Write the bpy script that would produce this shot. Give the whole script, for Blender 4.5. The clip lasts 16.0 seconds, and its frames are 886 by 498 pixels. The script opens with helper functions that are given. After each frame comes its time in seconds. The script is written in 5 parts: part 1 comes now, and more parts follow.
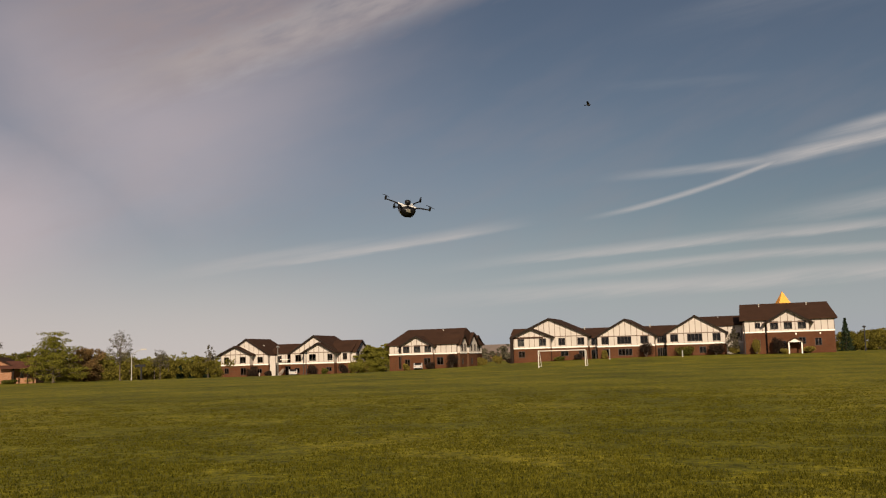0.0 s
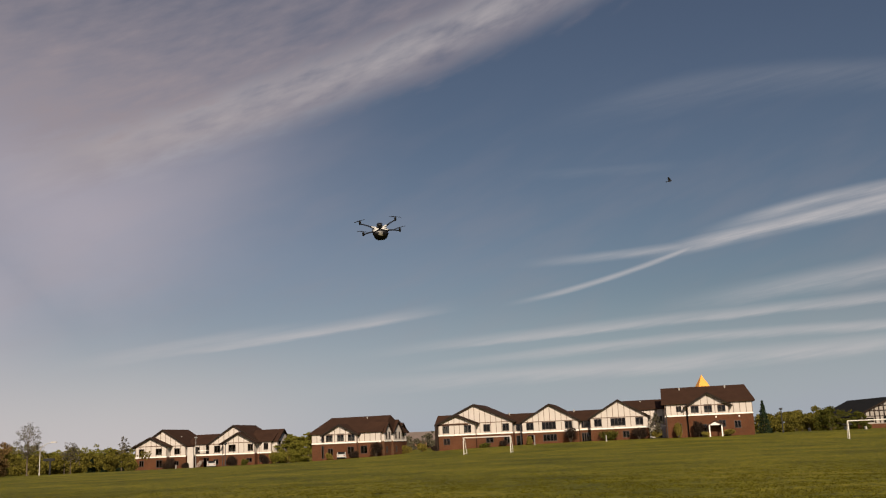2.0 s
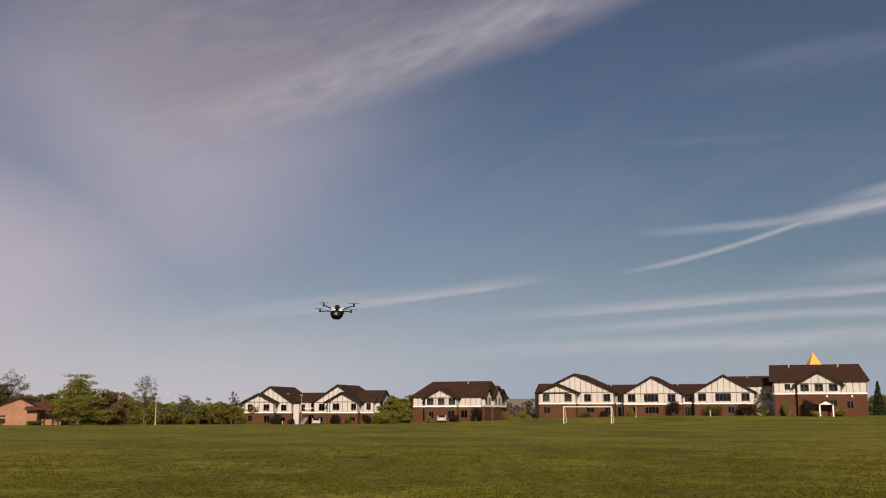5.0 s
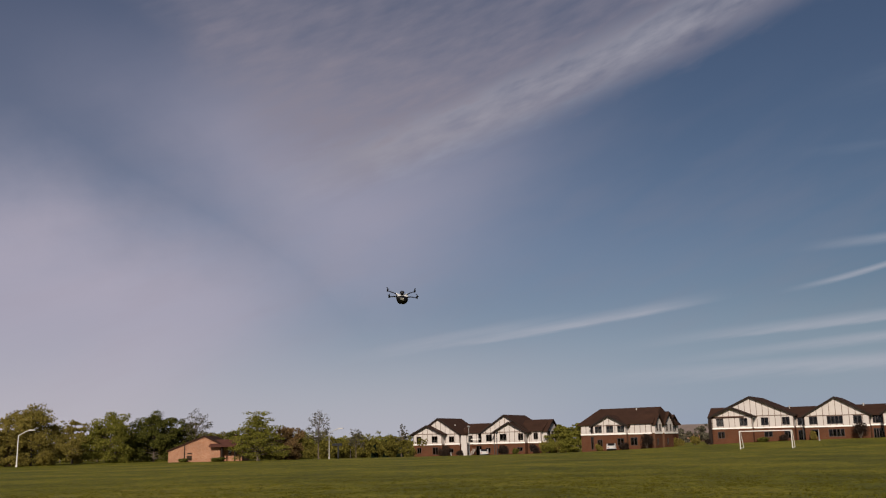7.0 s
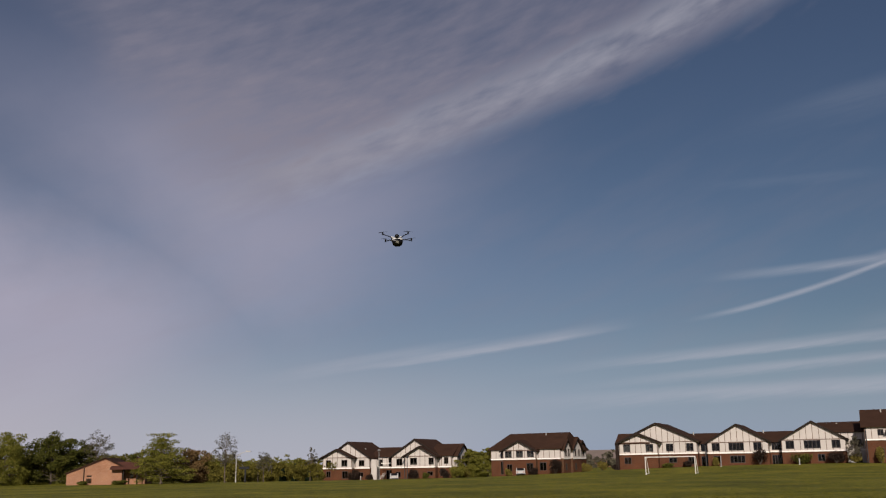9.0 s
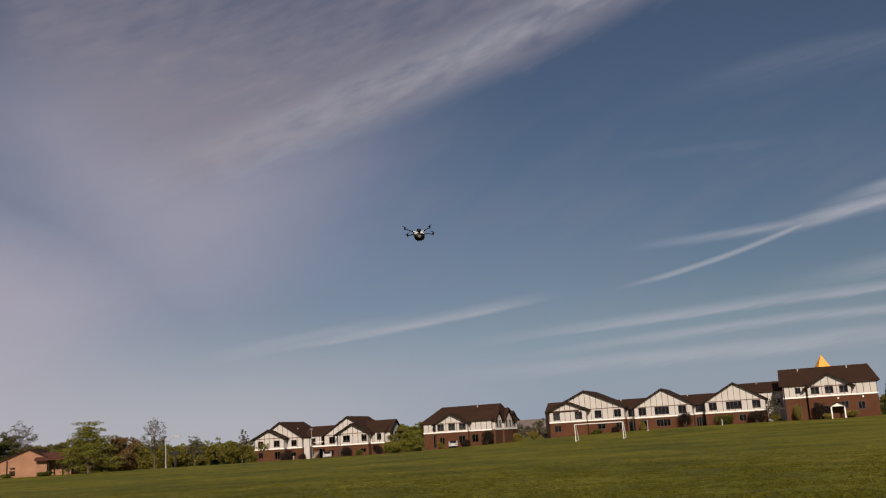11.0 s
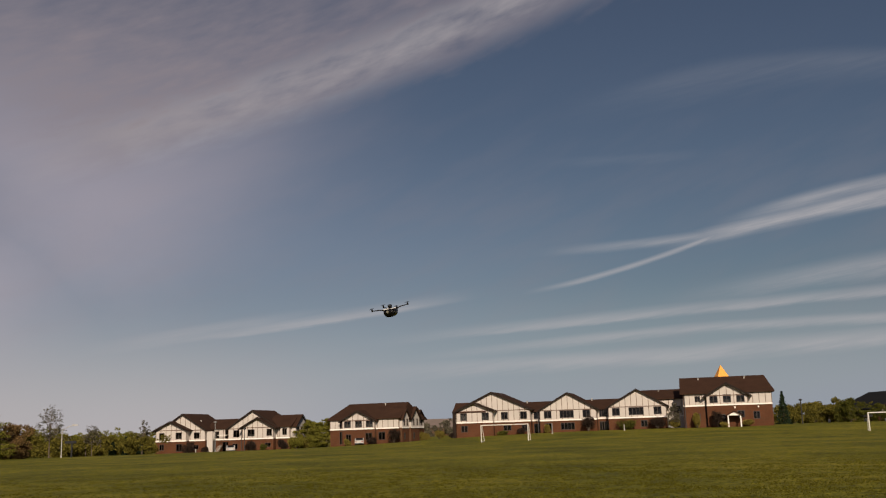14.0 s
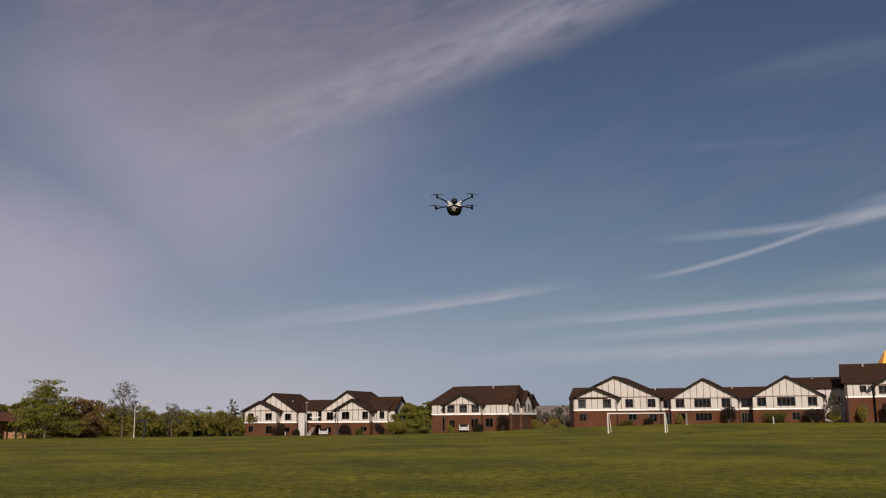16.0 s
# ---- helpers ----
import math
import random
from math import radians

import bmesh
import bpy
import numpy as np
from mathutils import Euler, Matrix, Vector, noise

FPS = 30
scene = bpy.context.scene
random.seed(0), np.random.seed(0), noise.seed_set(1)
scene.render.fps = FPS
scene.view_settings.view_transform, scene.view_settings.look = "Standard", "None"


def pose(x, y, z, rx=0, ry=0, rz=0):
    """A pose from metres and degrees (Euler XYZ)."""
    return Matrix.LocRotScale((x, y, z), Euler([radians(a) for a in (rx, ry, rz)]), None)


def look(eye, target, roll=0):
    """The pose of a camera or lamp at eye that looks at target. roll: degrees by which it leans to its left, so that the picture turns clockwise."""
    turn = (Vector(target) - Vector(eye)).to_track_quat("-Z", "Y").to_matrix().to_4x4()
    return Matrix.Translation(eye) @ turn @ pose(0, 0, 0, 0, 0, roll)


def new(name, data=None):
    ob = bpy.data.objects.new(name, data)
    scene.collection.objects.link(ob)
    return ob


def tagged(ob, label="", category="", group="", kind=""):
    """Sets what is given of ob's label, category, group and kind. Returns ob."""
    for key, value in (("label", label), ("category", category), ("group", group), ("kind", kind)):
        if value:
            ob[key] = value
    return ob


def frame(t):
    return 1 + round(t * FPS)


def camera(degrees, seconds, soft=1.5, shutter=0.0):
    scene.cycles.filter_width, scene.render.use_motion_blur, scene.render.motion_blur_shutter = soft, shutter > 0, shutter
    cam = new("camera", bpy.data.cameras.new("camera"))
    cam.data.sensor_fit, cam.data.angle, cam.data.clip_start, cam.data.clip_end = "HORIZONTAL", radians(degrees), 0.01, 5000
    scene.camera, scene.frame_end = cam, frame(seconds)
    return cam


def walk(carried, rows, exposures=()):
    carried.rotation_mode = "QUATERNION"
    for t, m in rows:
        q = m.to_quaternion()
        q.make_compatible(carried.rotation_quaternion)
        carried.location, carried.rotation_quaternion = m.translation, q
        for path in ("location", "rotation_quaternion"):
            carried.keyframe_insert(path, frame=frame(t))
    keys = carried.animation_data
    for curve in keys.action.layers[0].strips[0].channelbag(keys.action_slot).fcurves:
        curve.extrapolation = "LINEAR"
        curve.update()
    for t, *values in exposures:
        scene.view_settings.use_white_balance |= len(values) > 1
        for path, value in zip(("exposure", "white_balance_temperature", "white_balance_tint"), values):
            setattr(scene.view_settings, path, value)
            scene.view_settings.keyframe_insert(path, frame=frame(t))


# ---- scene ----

EYE = 1.7
cam = camera(50.2, 16.0, soft=1.18)
# seconds, metres ahead, tilt, roll, heading
ROWS = [
    (0.0, 0.0, 96.55, 1.58, -1.44),
    (0.5, 0.0, 96.20, 1.30, -1.07),
    (1.0, 0.0, 95.77, 1.34, -0.31),
    (1.5, 0.0, 99.94, 2.99, -5.92),
    (2.0, 0.0, 101.58, 2.45, -5.95),
    (2.5, 0.0, 99.92, 2.26, -8.94),
    (3.0, 0.0, 100.04, 3.20, -9.84),
    (3.5, 0.0, 100.42, 2.48, -10.37),
    (4.0, 0.0, 100.77, 1.51, -5.37),
    (4.5, 0.0, 98.91, -0.28, -2.58),
    (5.0, 0.0, 99.70, 0.00, -0.00),
    (5.2, 0.0, 100.35, 0.05, 2.29),
    (7.3, 0.0, 101.54, 1.00, 10.40),
    (7.5, 0.0, 100.91, 0.75, 10.81),
    (8.0, 0.0, 100.04, 0.65, 11.51),
    (8.5, 0.0, 103.03, 1.94, 8.54),
    (9.0, 0.0, 102.85, 0.95, 4.63),
    (9.2, 0.0, 102.24, 0.93, 3.71),
    (11.3, 0.0, 101.21, 3.70, 0.14),
    (11.5, 0.0, 101.53, 3.77, -0.39),
    (12.0, 0.0, 101.08, 3.52, -3.64),
    (12.5, 0.0, 101.86, 3.97, -6.09),
    (13.0, 0.0, 101.42, 3.96, -8.82),
    (13.5, 0.0, 101.78, 2.66, -8.02),
    (14.0, 0.0, 100.87, 1.81, -4.90),
    (14.5, 0.0, 99.16, 1.27, -3.26),
    (15.0, 0.0, 97.64, -0.46, -0.50),
    (15.5, 7.9, 98.84, 0.38, 1.01),
    (16.0, 22.0, 100.20, 0.37, 1.33),
]
CAM = [(t, pose(0, ahead, EYE, rx, ry, rz)) for t, ahead, rx, ry, rz in ROWS]
# seconds, stops, kelvin, tint
LIGHT = [(0.0, 0.26, 7500, 10), (1.5, 0.26, 7150, 10), (3.5, 0.24, 6900, 11), (5.0, 0.23, 6650, 11), (7.3, 0.0, 6200, 11), (8.0, -0.01, 6200, 11), (9.0, -0.03, 6100, 11), (11.5, 0.0, 6600, 10), (12.0, -0.03, 6950, 10), (13.5, -0.03, 7080, 10), (15.0, -0.02, 6300, 12), (16.0, 0.0, 6250, 12)]
walk(cam, CAM, LIGHT)

# ---- world and sun ----
SUN_AZ, SUN_EL = 181.0, 27.0   # degrees from the y axis towards x
world = bpy.data.worlds.new("sky")
scene.world = world
world.use_nodes = True
WT = world.node_tree
WT.nodes.clear()


def wm(op, *args, clamp=False):
    n = WT.nodes.new("ShaderNodeMath")
    n.operation = op
    n.use_clamp = clamp
    for i, a in enumerate(args):
        if isinstance(a, (int, float)):
            n.inputs[i].default_value = a
        else:
            WT.links.new(a, n.inputs[i])
    return n.outputs[0]


def wramp(v, a, b):
    """0 below a, 1 above b, smooth between (b may be less than a)."""
    n = WT.nodes.new("ShaderNodeMapRange")
    n.interpolation_type = "SMOOTHSTEP"
    WT.links.new(v, n.inputs[0])
    if a < b:
        n.inputs[1].default_value, n.inputs[2].default_value = a, b
        n.inputs[3].default_value, n.inputs[4].default_value = 0, 1
    else:
        n.inputs[1].default_value, n.inputs[2].default_value = b, a
        n.inputs[3].default_value, n.inputs[4].default_value = 1, 0
    return n.outputs[0]


def wnoise(vec, scale, detail=4, rough=0.55):
    n = WT.nodes.new("ShaderNodeTexNoise")
    n.inputs["Scale"].default_value = scale
    n.inputs["Detail"].default_value = detail
    n.inputs["Roughness"].default_value = rough
    WT.links.new(vec, n.inputs["Vector"])
    return n.outputs[0]


def wmix(fac, a, b):
    n = WT.nodes.new("ShaderNodeMix")
    n.data_type = "RGBA"
    for s, v in ((0, fac), (6, a), (7, b)):
        if isinstance(v, (tuple, float, int)):
            n.inputs[s].default_value = v if isinstance(v, (float, int)) else (*v, 1)
        else:
            WT.links.new(v, n.inputs[s])
    return n.outputs[2]


def build_sky():
    sky = WT.nodes.new("ShaderNodeTexSky")
    sky.sky_type = "NISHITA"
    sky.sun_disc = False
    sky.sun_elevation = radians(SUN_EL)
    sky.sun_rotation = radians(SUN_AZ)
    sky.air_density, sky.dust_density, sky.ozone_density = 1.0, 0.6, 2.0
    tc = WT.nodes.new("ShaderNodeTexCoord")
    sep = WT.nodes.new("ShaderNodeSeparateXYZ")
    WT.links.new(tc.outputs["Generated"], sep.inputs[0])
    x, y, z = sep.outputs
    az = wm("MULTIPLY", wm("ARCTAN2", x, y), 57.2958)
    el = wm("MULTIPLY", wm("ARCSINE", z), 57.2958)
    # a plane seen from beneath, stretched along the wind
    flat = WT.nodes.new("ShaderNodeCombineXYZ")
    WT.links.new(wm("MULTIPLY_ADD", el, -0.45, az), flat.inputs[0])
    WT.links.new(wm("MULTIPLY", wm("MULTIPLY_ADD", az, -0.30, el), 2.8), flat.inputs[1])
    fine = wnoise(flat.outputs[0], 0.20, 6, 0.52)
    low = WT.nodes.new("ShaderNodeCombineXYZ")
    WT.links.new(az, low.inputs[0])
    WT.links.new(wm("MULTIPLY", wm("MULTIPLY_ADD", az, -0.07, el), 5.0), low.inputs[1])
    thin = wnoise(low.outputs[0], 0.12, 6, 0.6)
    hair = WT.nodes.new("ShaderNodeCombineXYZ")
    WT.links.new(az, hair.inputs[0])
    WT.links.new(wm("MULTIPLY", wm("MULTIPLY_ADD", az, -0.13, el), 14.0), hair.inputs[1])
    fibre = wnoise(hair.outputs[0], 0.16, 6, 0.65)
    wisps = wnoise(flat.outputs[0], 0.50, 5, 0.54)
    soft = wnoise(flat.outputs[0], 0.05, 4, 0.5)
    round_ = WT.nodes.new("ShaderNodeCombineXYZ")
    WT.links.new(az, round_.inputs[0])
    WT.links.new(wm("MULTIPLY", el, 1.3), round_.inputs[1])
    puff = wnoise(round_.outputs[0], 0.13, 5, 0.55)
    bend = wm("ADD", wm("MULTIPLY", wm("SUBTRACT", thin, 0.5), 1.1), wm("MULTIPLY", wm("SUBTRACT", fibre, 0.5), 0.7))

    def streak(points, up, down, az0, az1, fade0, fade1, power, wob=0.4, grow=0.0):
        """A band along a curve through (bearing, elevation) points; up and down are its soft half widths in degrees."""
        c, b, a = np.polyfit([q[0] for q in points], [q[1] for q in points], 2).tolist()
        line = wm("ADD", wm("MULTIPLY", az, wm("MULTIPLY_ADD", az, c, b)), a)
        d = wm("ADD", wm("SUBTRACT", el, line), wm("MULTIPLY", bend, wob))
        if grow:
            d = wm("DIVIDE", d, wm("MAXIMUM", wm("MULTIPLY_ADD", wm("SUBTRACT", az, az0), grow, 1.0), 0.2))
        prof = wm("MULTIPLY", wramp(d, up, 0.0), wramp(d, -down, 0.0))
        ends = wm("MULTIPLY", wramp(az, az0 - fade0, az0 + fade0), wramp(az, az1 + fade1, az1 - fade1))
        grain = wm("MAXIMUM", wm("ADD", wm("MULTIPLY_ADD", thin, 1.1, -0.15), wm("MULTIPLY_ADD", fibre, 1.7, -0.35)), 0.0)
        return wm("MULTIPLY", wm("MULTIPLY", prof, ends), wm("MULTIPLY", grain, power))

    base = wmix(0.09, sky.outputs[0], (2.2, 1.35, 3.6))
    gain = WT.nodes.new("ShaderNodeVectorMath")
    gain.operation = "SCALE"
    gain.inputs["Scale"].default_value = SKY
    WT.links.new(base, gain.inputs[0])
    col = gain.outputs[0]
    # veil with a slanting lower edge, ended on the other side by a steeper one
    ripple = wm("ADD", wm("MULTIPLY", wm("SUBTRACT", fine, 0.5), 2.2), wm("MULTIPLY", wm("SUBTRACT", puff, 0.5), 1.6))
    ripple = wm("ADD", ripple, wm("MULTIPLY", wm("SUBTRACT", wisps, 0.5), 2.0))
    edge = wm("ADD", wm("SUBTRACT", wm("MULTIPLY_ADD", az, 0.312, 19.75), el), ripple)
    flank = wm("ADD", wm("SUBTRACT", el, wm("MULTIPLY_ADD", az, -0.92, -0.6)), wm("MULTIPLY", wm("SUBTRACT", puff, 0.5), 7.0))
    veil = wm("MULTIPLY", wramp(edge, 0.5, -1.7), wramp(flank, -3.5, 4.5))
    veil = wm("MULTIPLY", veil, wm("ADD", wm("MULTIPLY_ADD", fine, 0.5, 0.30), wm("MULTIPLY", puff, 0.5)))
    veil = wm("MULTIPLY", veil, wm("MULTIPLY_ADD", wisps, 1.3, 0.35))
    veil = wm("MULTIPLY", veil, wm("MULTIPLY_ADD", wramp(el, 30.0, 17.0), 0.45, 0.55))
    ridge = wm("ADD", wm("SUBTRACT", el, wm("MULTIPLY_ADD", az, 0.345, 22.6)), ripple)
    rim = wm("MULTIPLY", wramp(ridge, 1.5, 0.0), wramp(ridge, -3.4, 0.0))
    rim = wm("MULTIPLY", wm("MULTIPLY", rim, wramp(az, -24.0, -8.0)), wm("ADD", wm("MULTIPLY_ADD", fine, 1.2, -0.5), wm("MULTIPLY", wisps, 0.9)))
    # pale haze: a broad thin part, and a denser low one under a sloping top
    slant = wm("SUBTRACT", el, wm("MULTIPLY_ADD", az, 0.70, 19.6))
    slant = wm("ADD", slant, wm("MULTIPLY", wm("SUBTRACT", puff, 0.5), 5.0))
    top = wm("SUBTRACT", wm("MULTIPLY_ADD", az, -0.23, 6.2), el)
    top = wm("ADD", top, wm("MULTIPLY", wm("SUBTRACT", puff, 0.5), 6.0))
    body = wm("MULTIPLY", wramp(az, 9.0, -17.0), wramp(slant, -10.0, 3.0))
    mist = wm("MULTIPLY", wramp(az, -6.0, -30.0), wm("MULTIPLY", wramp(slant, -9.0, 4.0), wramp(top, -4.5, 4.5)))
    haze = wm("MULTIPLY", body, wm("MULTIPLY_ADD", soft, 0.6, 0.22))
    haze = wm("MULTIPLY", haze, wramp(flank, -12.0, 1.0))
    haze = wm("MULTIPLY", haze, wramp(el, 26.0, 15.0))
    haze = wm("MAXIMUM", haze, wm("MULTIPLY", mist, wm("MULTIPLY_ADD", soft, 0.8, 0.42)))
    col = wmix(wm("MULTIPLY", wm("MULTIPLY", wramp(az, -10.0, -24.0), wramp(el, 36.0, 14.0)), 0.17), col, CLOUD_WARM)
    col = wmix(wm("MULTIPLY", wm("MULTIPLY", wramp(az, 22.0, -6.0), wramp(el, 20.0, 7.0)), 0.19), col, (0.345, 0.365, 0.50))
    col = wmix(wm("MULTIPLY", haze, 0.95, clamp=True), col, CLOUD_WARM)
    col = wmix(wm("MULTIPLY", veil, 0.92, clamp=True), col, CLOUD_GREY)
    col = wmix(wm("MULTIPLY", rim, 0.46, clamp=True), col, CLOUD_LIT)
    # thin cirrus all over
    col = wmix(wm("MULTIPLY", wramp(wm("MULTIPLY_ADD", fine, 0.6, wm("MULTIPLY", soft, 0.6)), 0.50, 0.80), wm("MULTIPLY", wramp(el, 24.0, 10.0), 0.14)), col, CLOUD_GREY)
    # low bright air
    col = wmix(wm("MULTIPLY", wm("MULTIPLY", wramp(el, 9.0, -0.5), 0.75), wm("SUBTRACT", 1.0, wm("MULTIPLY", haze, 0.85, clamp=True))), col, AIR)
    col = wmix(wm("MULTIPLY", wm("MULTIPLY", wramp(el, 8.0, -0.5), wramp(az, 8.0, -14.0)), 0.55), col, (0.55, 0.50, 0.50))
    s = [streak([(11, 10.4), (14.5, 10.5), (17.9, 10.6), (21.4, 10.8)], 0.42, 0.40, 14.0, 22.5, 4.0, 2.0, 0.42, 0.25),
         streak([(10.8, 8.1), (14.4, 8.8), (17.9, 9.6), (20.0, 10.2), (21.7, 10.8)], 0.26, 0.24, 12.0, 22.5, 2.5, 2.0, 0.62, 0.12),
         streak([(21.0, 10.75), (24.7, 11.2), (28.0, 11.65), (31.2, 12.0), (36.3, 12.4)], 0.62, 0.62, 21.0, 50.0, 3.0, 8.0, 0.84, 0.25, 0.03),
         streak([(21.0, 11.1), (25.5, 12.2), (28.8, 12.6), (33.0, 12.8), (36.4, 12.9)], 0.5, 1.0, 24.0, 45.0, 3.0, 8.0, 0.55, 0.3),
         streak([(-12.1, 5.5), (-9.1, 5.7), (-6.0, 6.05), (-2.8, 6.5), (0.5, 7.1), (6.0, 7.7)], 0.75, 0.24, -9.0, 4.5, 5.0, 3.5, 0.56, 0.3),
         streak([(-13.0, 5.6), (-8.0, 6.4), (-3.0, 7.1)], 0.45, 0.7, -13.0, -4.0, 4.0, 4.0, 0.34, 0.4),
         streak([(0.5, 5.2), (10.7, 5.9), (15.9, 6.2), (22.6, 6.5), (30.6, 6.7), (35.6, 6.7)], 0.70, 0.28, 6.0, 50.0, 7.0, 8.0, 0.56, 0.35),
         streak([(18.0, 6.8), (22.7, 7.4), (27.7, 8.1), (35.8, 8.6)], 1.0, 0.9, 23.0, 50.0, 6.0, 8.0, 0.44, 0.6),
         streak([(7.2, 4.6), (15.8, 5.3), (24.2, 5.35), (35.4, 5.2)], 0.45, 0.45, 8.0, 50.0, 7.0, 8.0, 0.50, 0.45),
         streak([(4.0, 3.6), (14.0, 3.9), (24.0, 4.1), (35.3, 4.5)], 0.7, 0.8, 4.0, 50.0, 8.0, 8.0, 0.55, 0.6),
         streak([(14.0, 18.7), (18.7, 20.0), (22.3, 20.2), (28.9, 19.6), (37.1, 18.2)], 0.9, 1.8, 17.0, 45.0, 5.0, 8.0, 0.10, 0.8),
         streak([(12.4, 15.8), (16.6, 15.7), (21.1, 15.5)], 0.4, 0.5, 13.0, 21.0, 3.0, 3.0, 0.05, 0.5)]
    total = s[0]
    for one in s[1:]:
        total = wm("MAXIMUM", total, one)
    col = wmix(wm("MULTIPLY", total, 0.9, clamp=True), col, CLOUD_LIT)
    bg = WT.nodes.new("ShaderNodeBackground")
    WT.links.new(col, bg.inputs[0])
    bg.inputs[1].default_value = 1.0
    out = WT.nodes.new("ShaderNodeOutputWorld")
    WT.links.new(bg.outputs[0], out.inputs[0])


SKY = 0.0375
CLOUD_GREY, CLOUD_WARM, CLOUD_LIT, AIR = (0.25, 0.224, 0.262), (0.445, 0.395, 0.455), (0.44, 0.435, 0.47), (0.305, 0.362, 0.47)
build_sky()
sun = new("sun", bpy.data.lights.new("sun", "SUN"))
sun.data.energy, sun.data.angle, sun.data.color = 4.7, radians(0.6), (1.0, 0.86, 0.70)
a, e = radians(SUN_AZ), radians(SUN_EL)
sun.matrix_world = look((100 * math.sin(a) * math.cos(e), 100 * math.cos(a) * math.cos(e), 100 * math.sin(e)), (0, 0, 0))


# ---- materials ----
def material(name, color, rough=0.8, metal=0.0, vary=0.15, scale=2.0, fine=20.0, bump=0.0, tint=None, random_tint=0.0, stretch=(1, 1, 1), spec=0.4):
    """Base colour with variation at two scales, and fine relief."""
    m = bpy.data.materials.new(name)
    m.use_nodes = True
    nt = m.node_tree
    bs = nt.nodes["Principled BSDF"]
    bs.inputs["Roughness"].default_value = rough
    bs.inputs["Metallic"].default_value = metal
    bs.inputs["Specular IOR Level"].default_value = spec
    tc = nt.nodes.new("ShaderNodeTexCoord")
    mp = nt.nodes.new("ShaderNodeMapping")
    mp.inputs["Scale"].default_value = stretch
    nt.links.new(tc.outputs["Object"], mp.inputs[0])

    def noise_at(s, d):
        n = nt.nodes.new("ShaderNodeTexNoise")
        n.inputs["Scale"].default_value, n.inputs["Detail"].default_value = s, d
        nt.links.new(mp.outputs[0], n.inputs["Vector"])
        return n.outputs[0]

    def mix(fac, c1, c2):
        n = nt.nodes.new("ShaderNodeMix")
        n.data_type = "RGBA"
        for s, v in ((0, fac), (6, c1), (7, c2)):
            if isinstance(v, tuple):
                n.inputs[s].default_value = (*v, 1)
            else:
                nt.links.new(v, n.inputs[s])
        return n.outputs[2]

    big, small = noise_at(scale, 3), noise_at(fine, 4)
    dark = tuple(c * (1 - 2 * vary) for c in color)
    light = tuple(min(1, c * (1 + 2 * vary)) for c in (tint or color))
    c = mix(big, dark, light)
    if tint:
        c = mix(big, color, tint)
    c = mix(small, c, mix(small, tuple(x * (1 - vary) for x in color), c))
    if random_tint:
        info = nt.nodes.new("ShaderNodeObjectInfo")
        hsv = nt.nodes.new("ShaderNodeHueSaturation")
        mr = nt.nodes.new("ShaderNodeMapRange")
        nt.links.new(info.outputs["Random"], mr.inputs[0])
        mr.inputs[3].default_value, mr.inputs[4].default_value = 1 - random_tint, 1 + random_tint
        nt.links.new(mr.outputs[0], hsv.inputs["Value"])
        nt.links.new(c, hsv.inputs["Color"])
        c = hsv.outputs[0]
    nt.links.new(c, bs.inputs["Base Color"])
    if bump:
        b = nt.nodes.new("ShaderNodeBump")
        b.inputs["Strength"].default_value, b.inputs["Distance"].default_value = bump, 0.02
        nt.links.new(small, b.inputs["Height"])
        nt.links.new(b.outputs[0], bs.inputs["Normal"])
    return m


def leaf_material(name, color, tint):
    """Leaves: each clump its own shade, some light let through."""
    m = bpy.data.materials.new(name)
    m.use_nodes = True
    nt = m.node_tree
    bs = nt.nodes["Principled BSDF"]
    bs.inputs["Roughness"].default_value = 0.8
    bs.inputs["Specular IOR Level"].default_value = 0.08
    geo = nt.nodes.new("ShaderNodeNewGeometry")
    mx = nt.nodes.new("ShaderNodeMix")
    mx.data_type = "RGBA"
    mx.inputs[6].default_value, mx.inputs[7].default_value = (*color, 1), (*tint, 1)
    nt.links.new(geo.outputs["Random Per Island"], mx.inputs[0])
    nt.links.new(mx.outputs[2], bs.inputs["Base Color"])
    tr = nt.nodes.new("ShaderNodeBsdfTranslucent")
    nt.links.new(mx.outputs[2], tr.inputs[0])
    ms = nt.nodes.new("ShaderNodeMixShader")
    ms.inputs[0].default_value = 0.4
    nt.links.new(bs.outputs[0], ms.inputs[1])
    nt.links.new(tr.outputs[0], ms.inputs[2])
    nt.links.new(ms.outputs[0], nt.nodes["Material Output"].inputs[0])
    return m


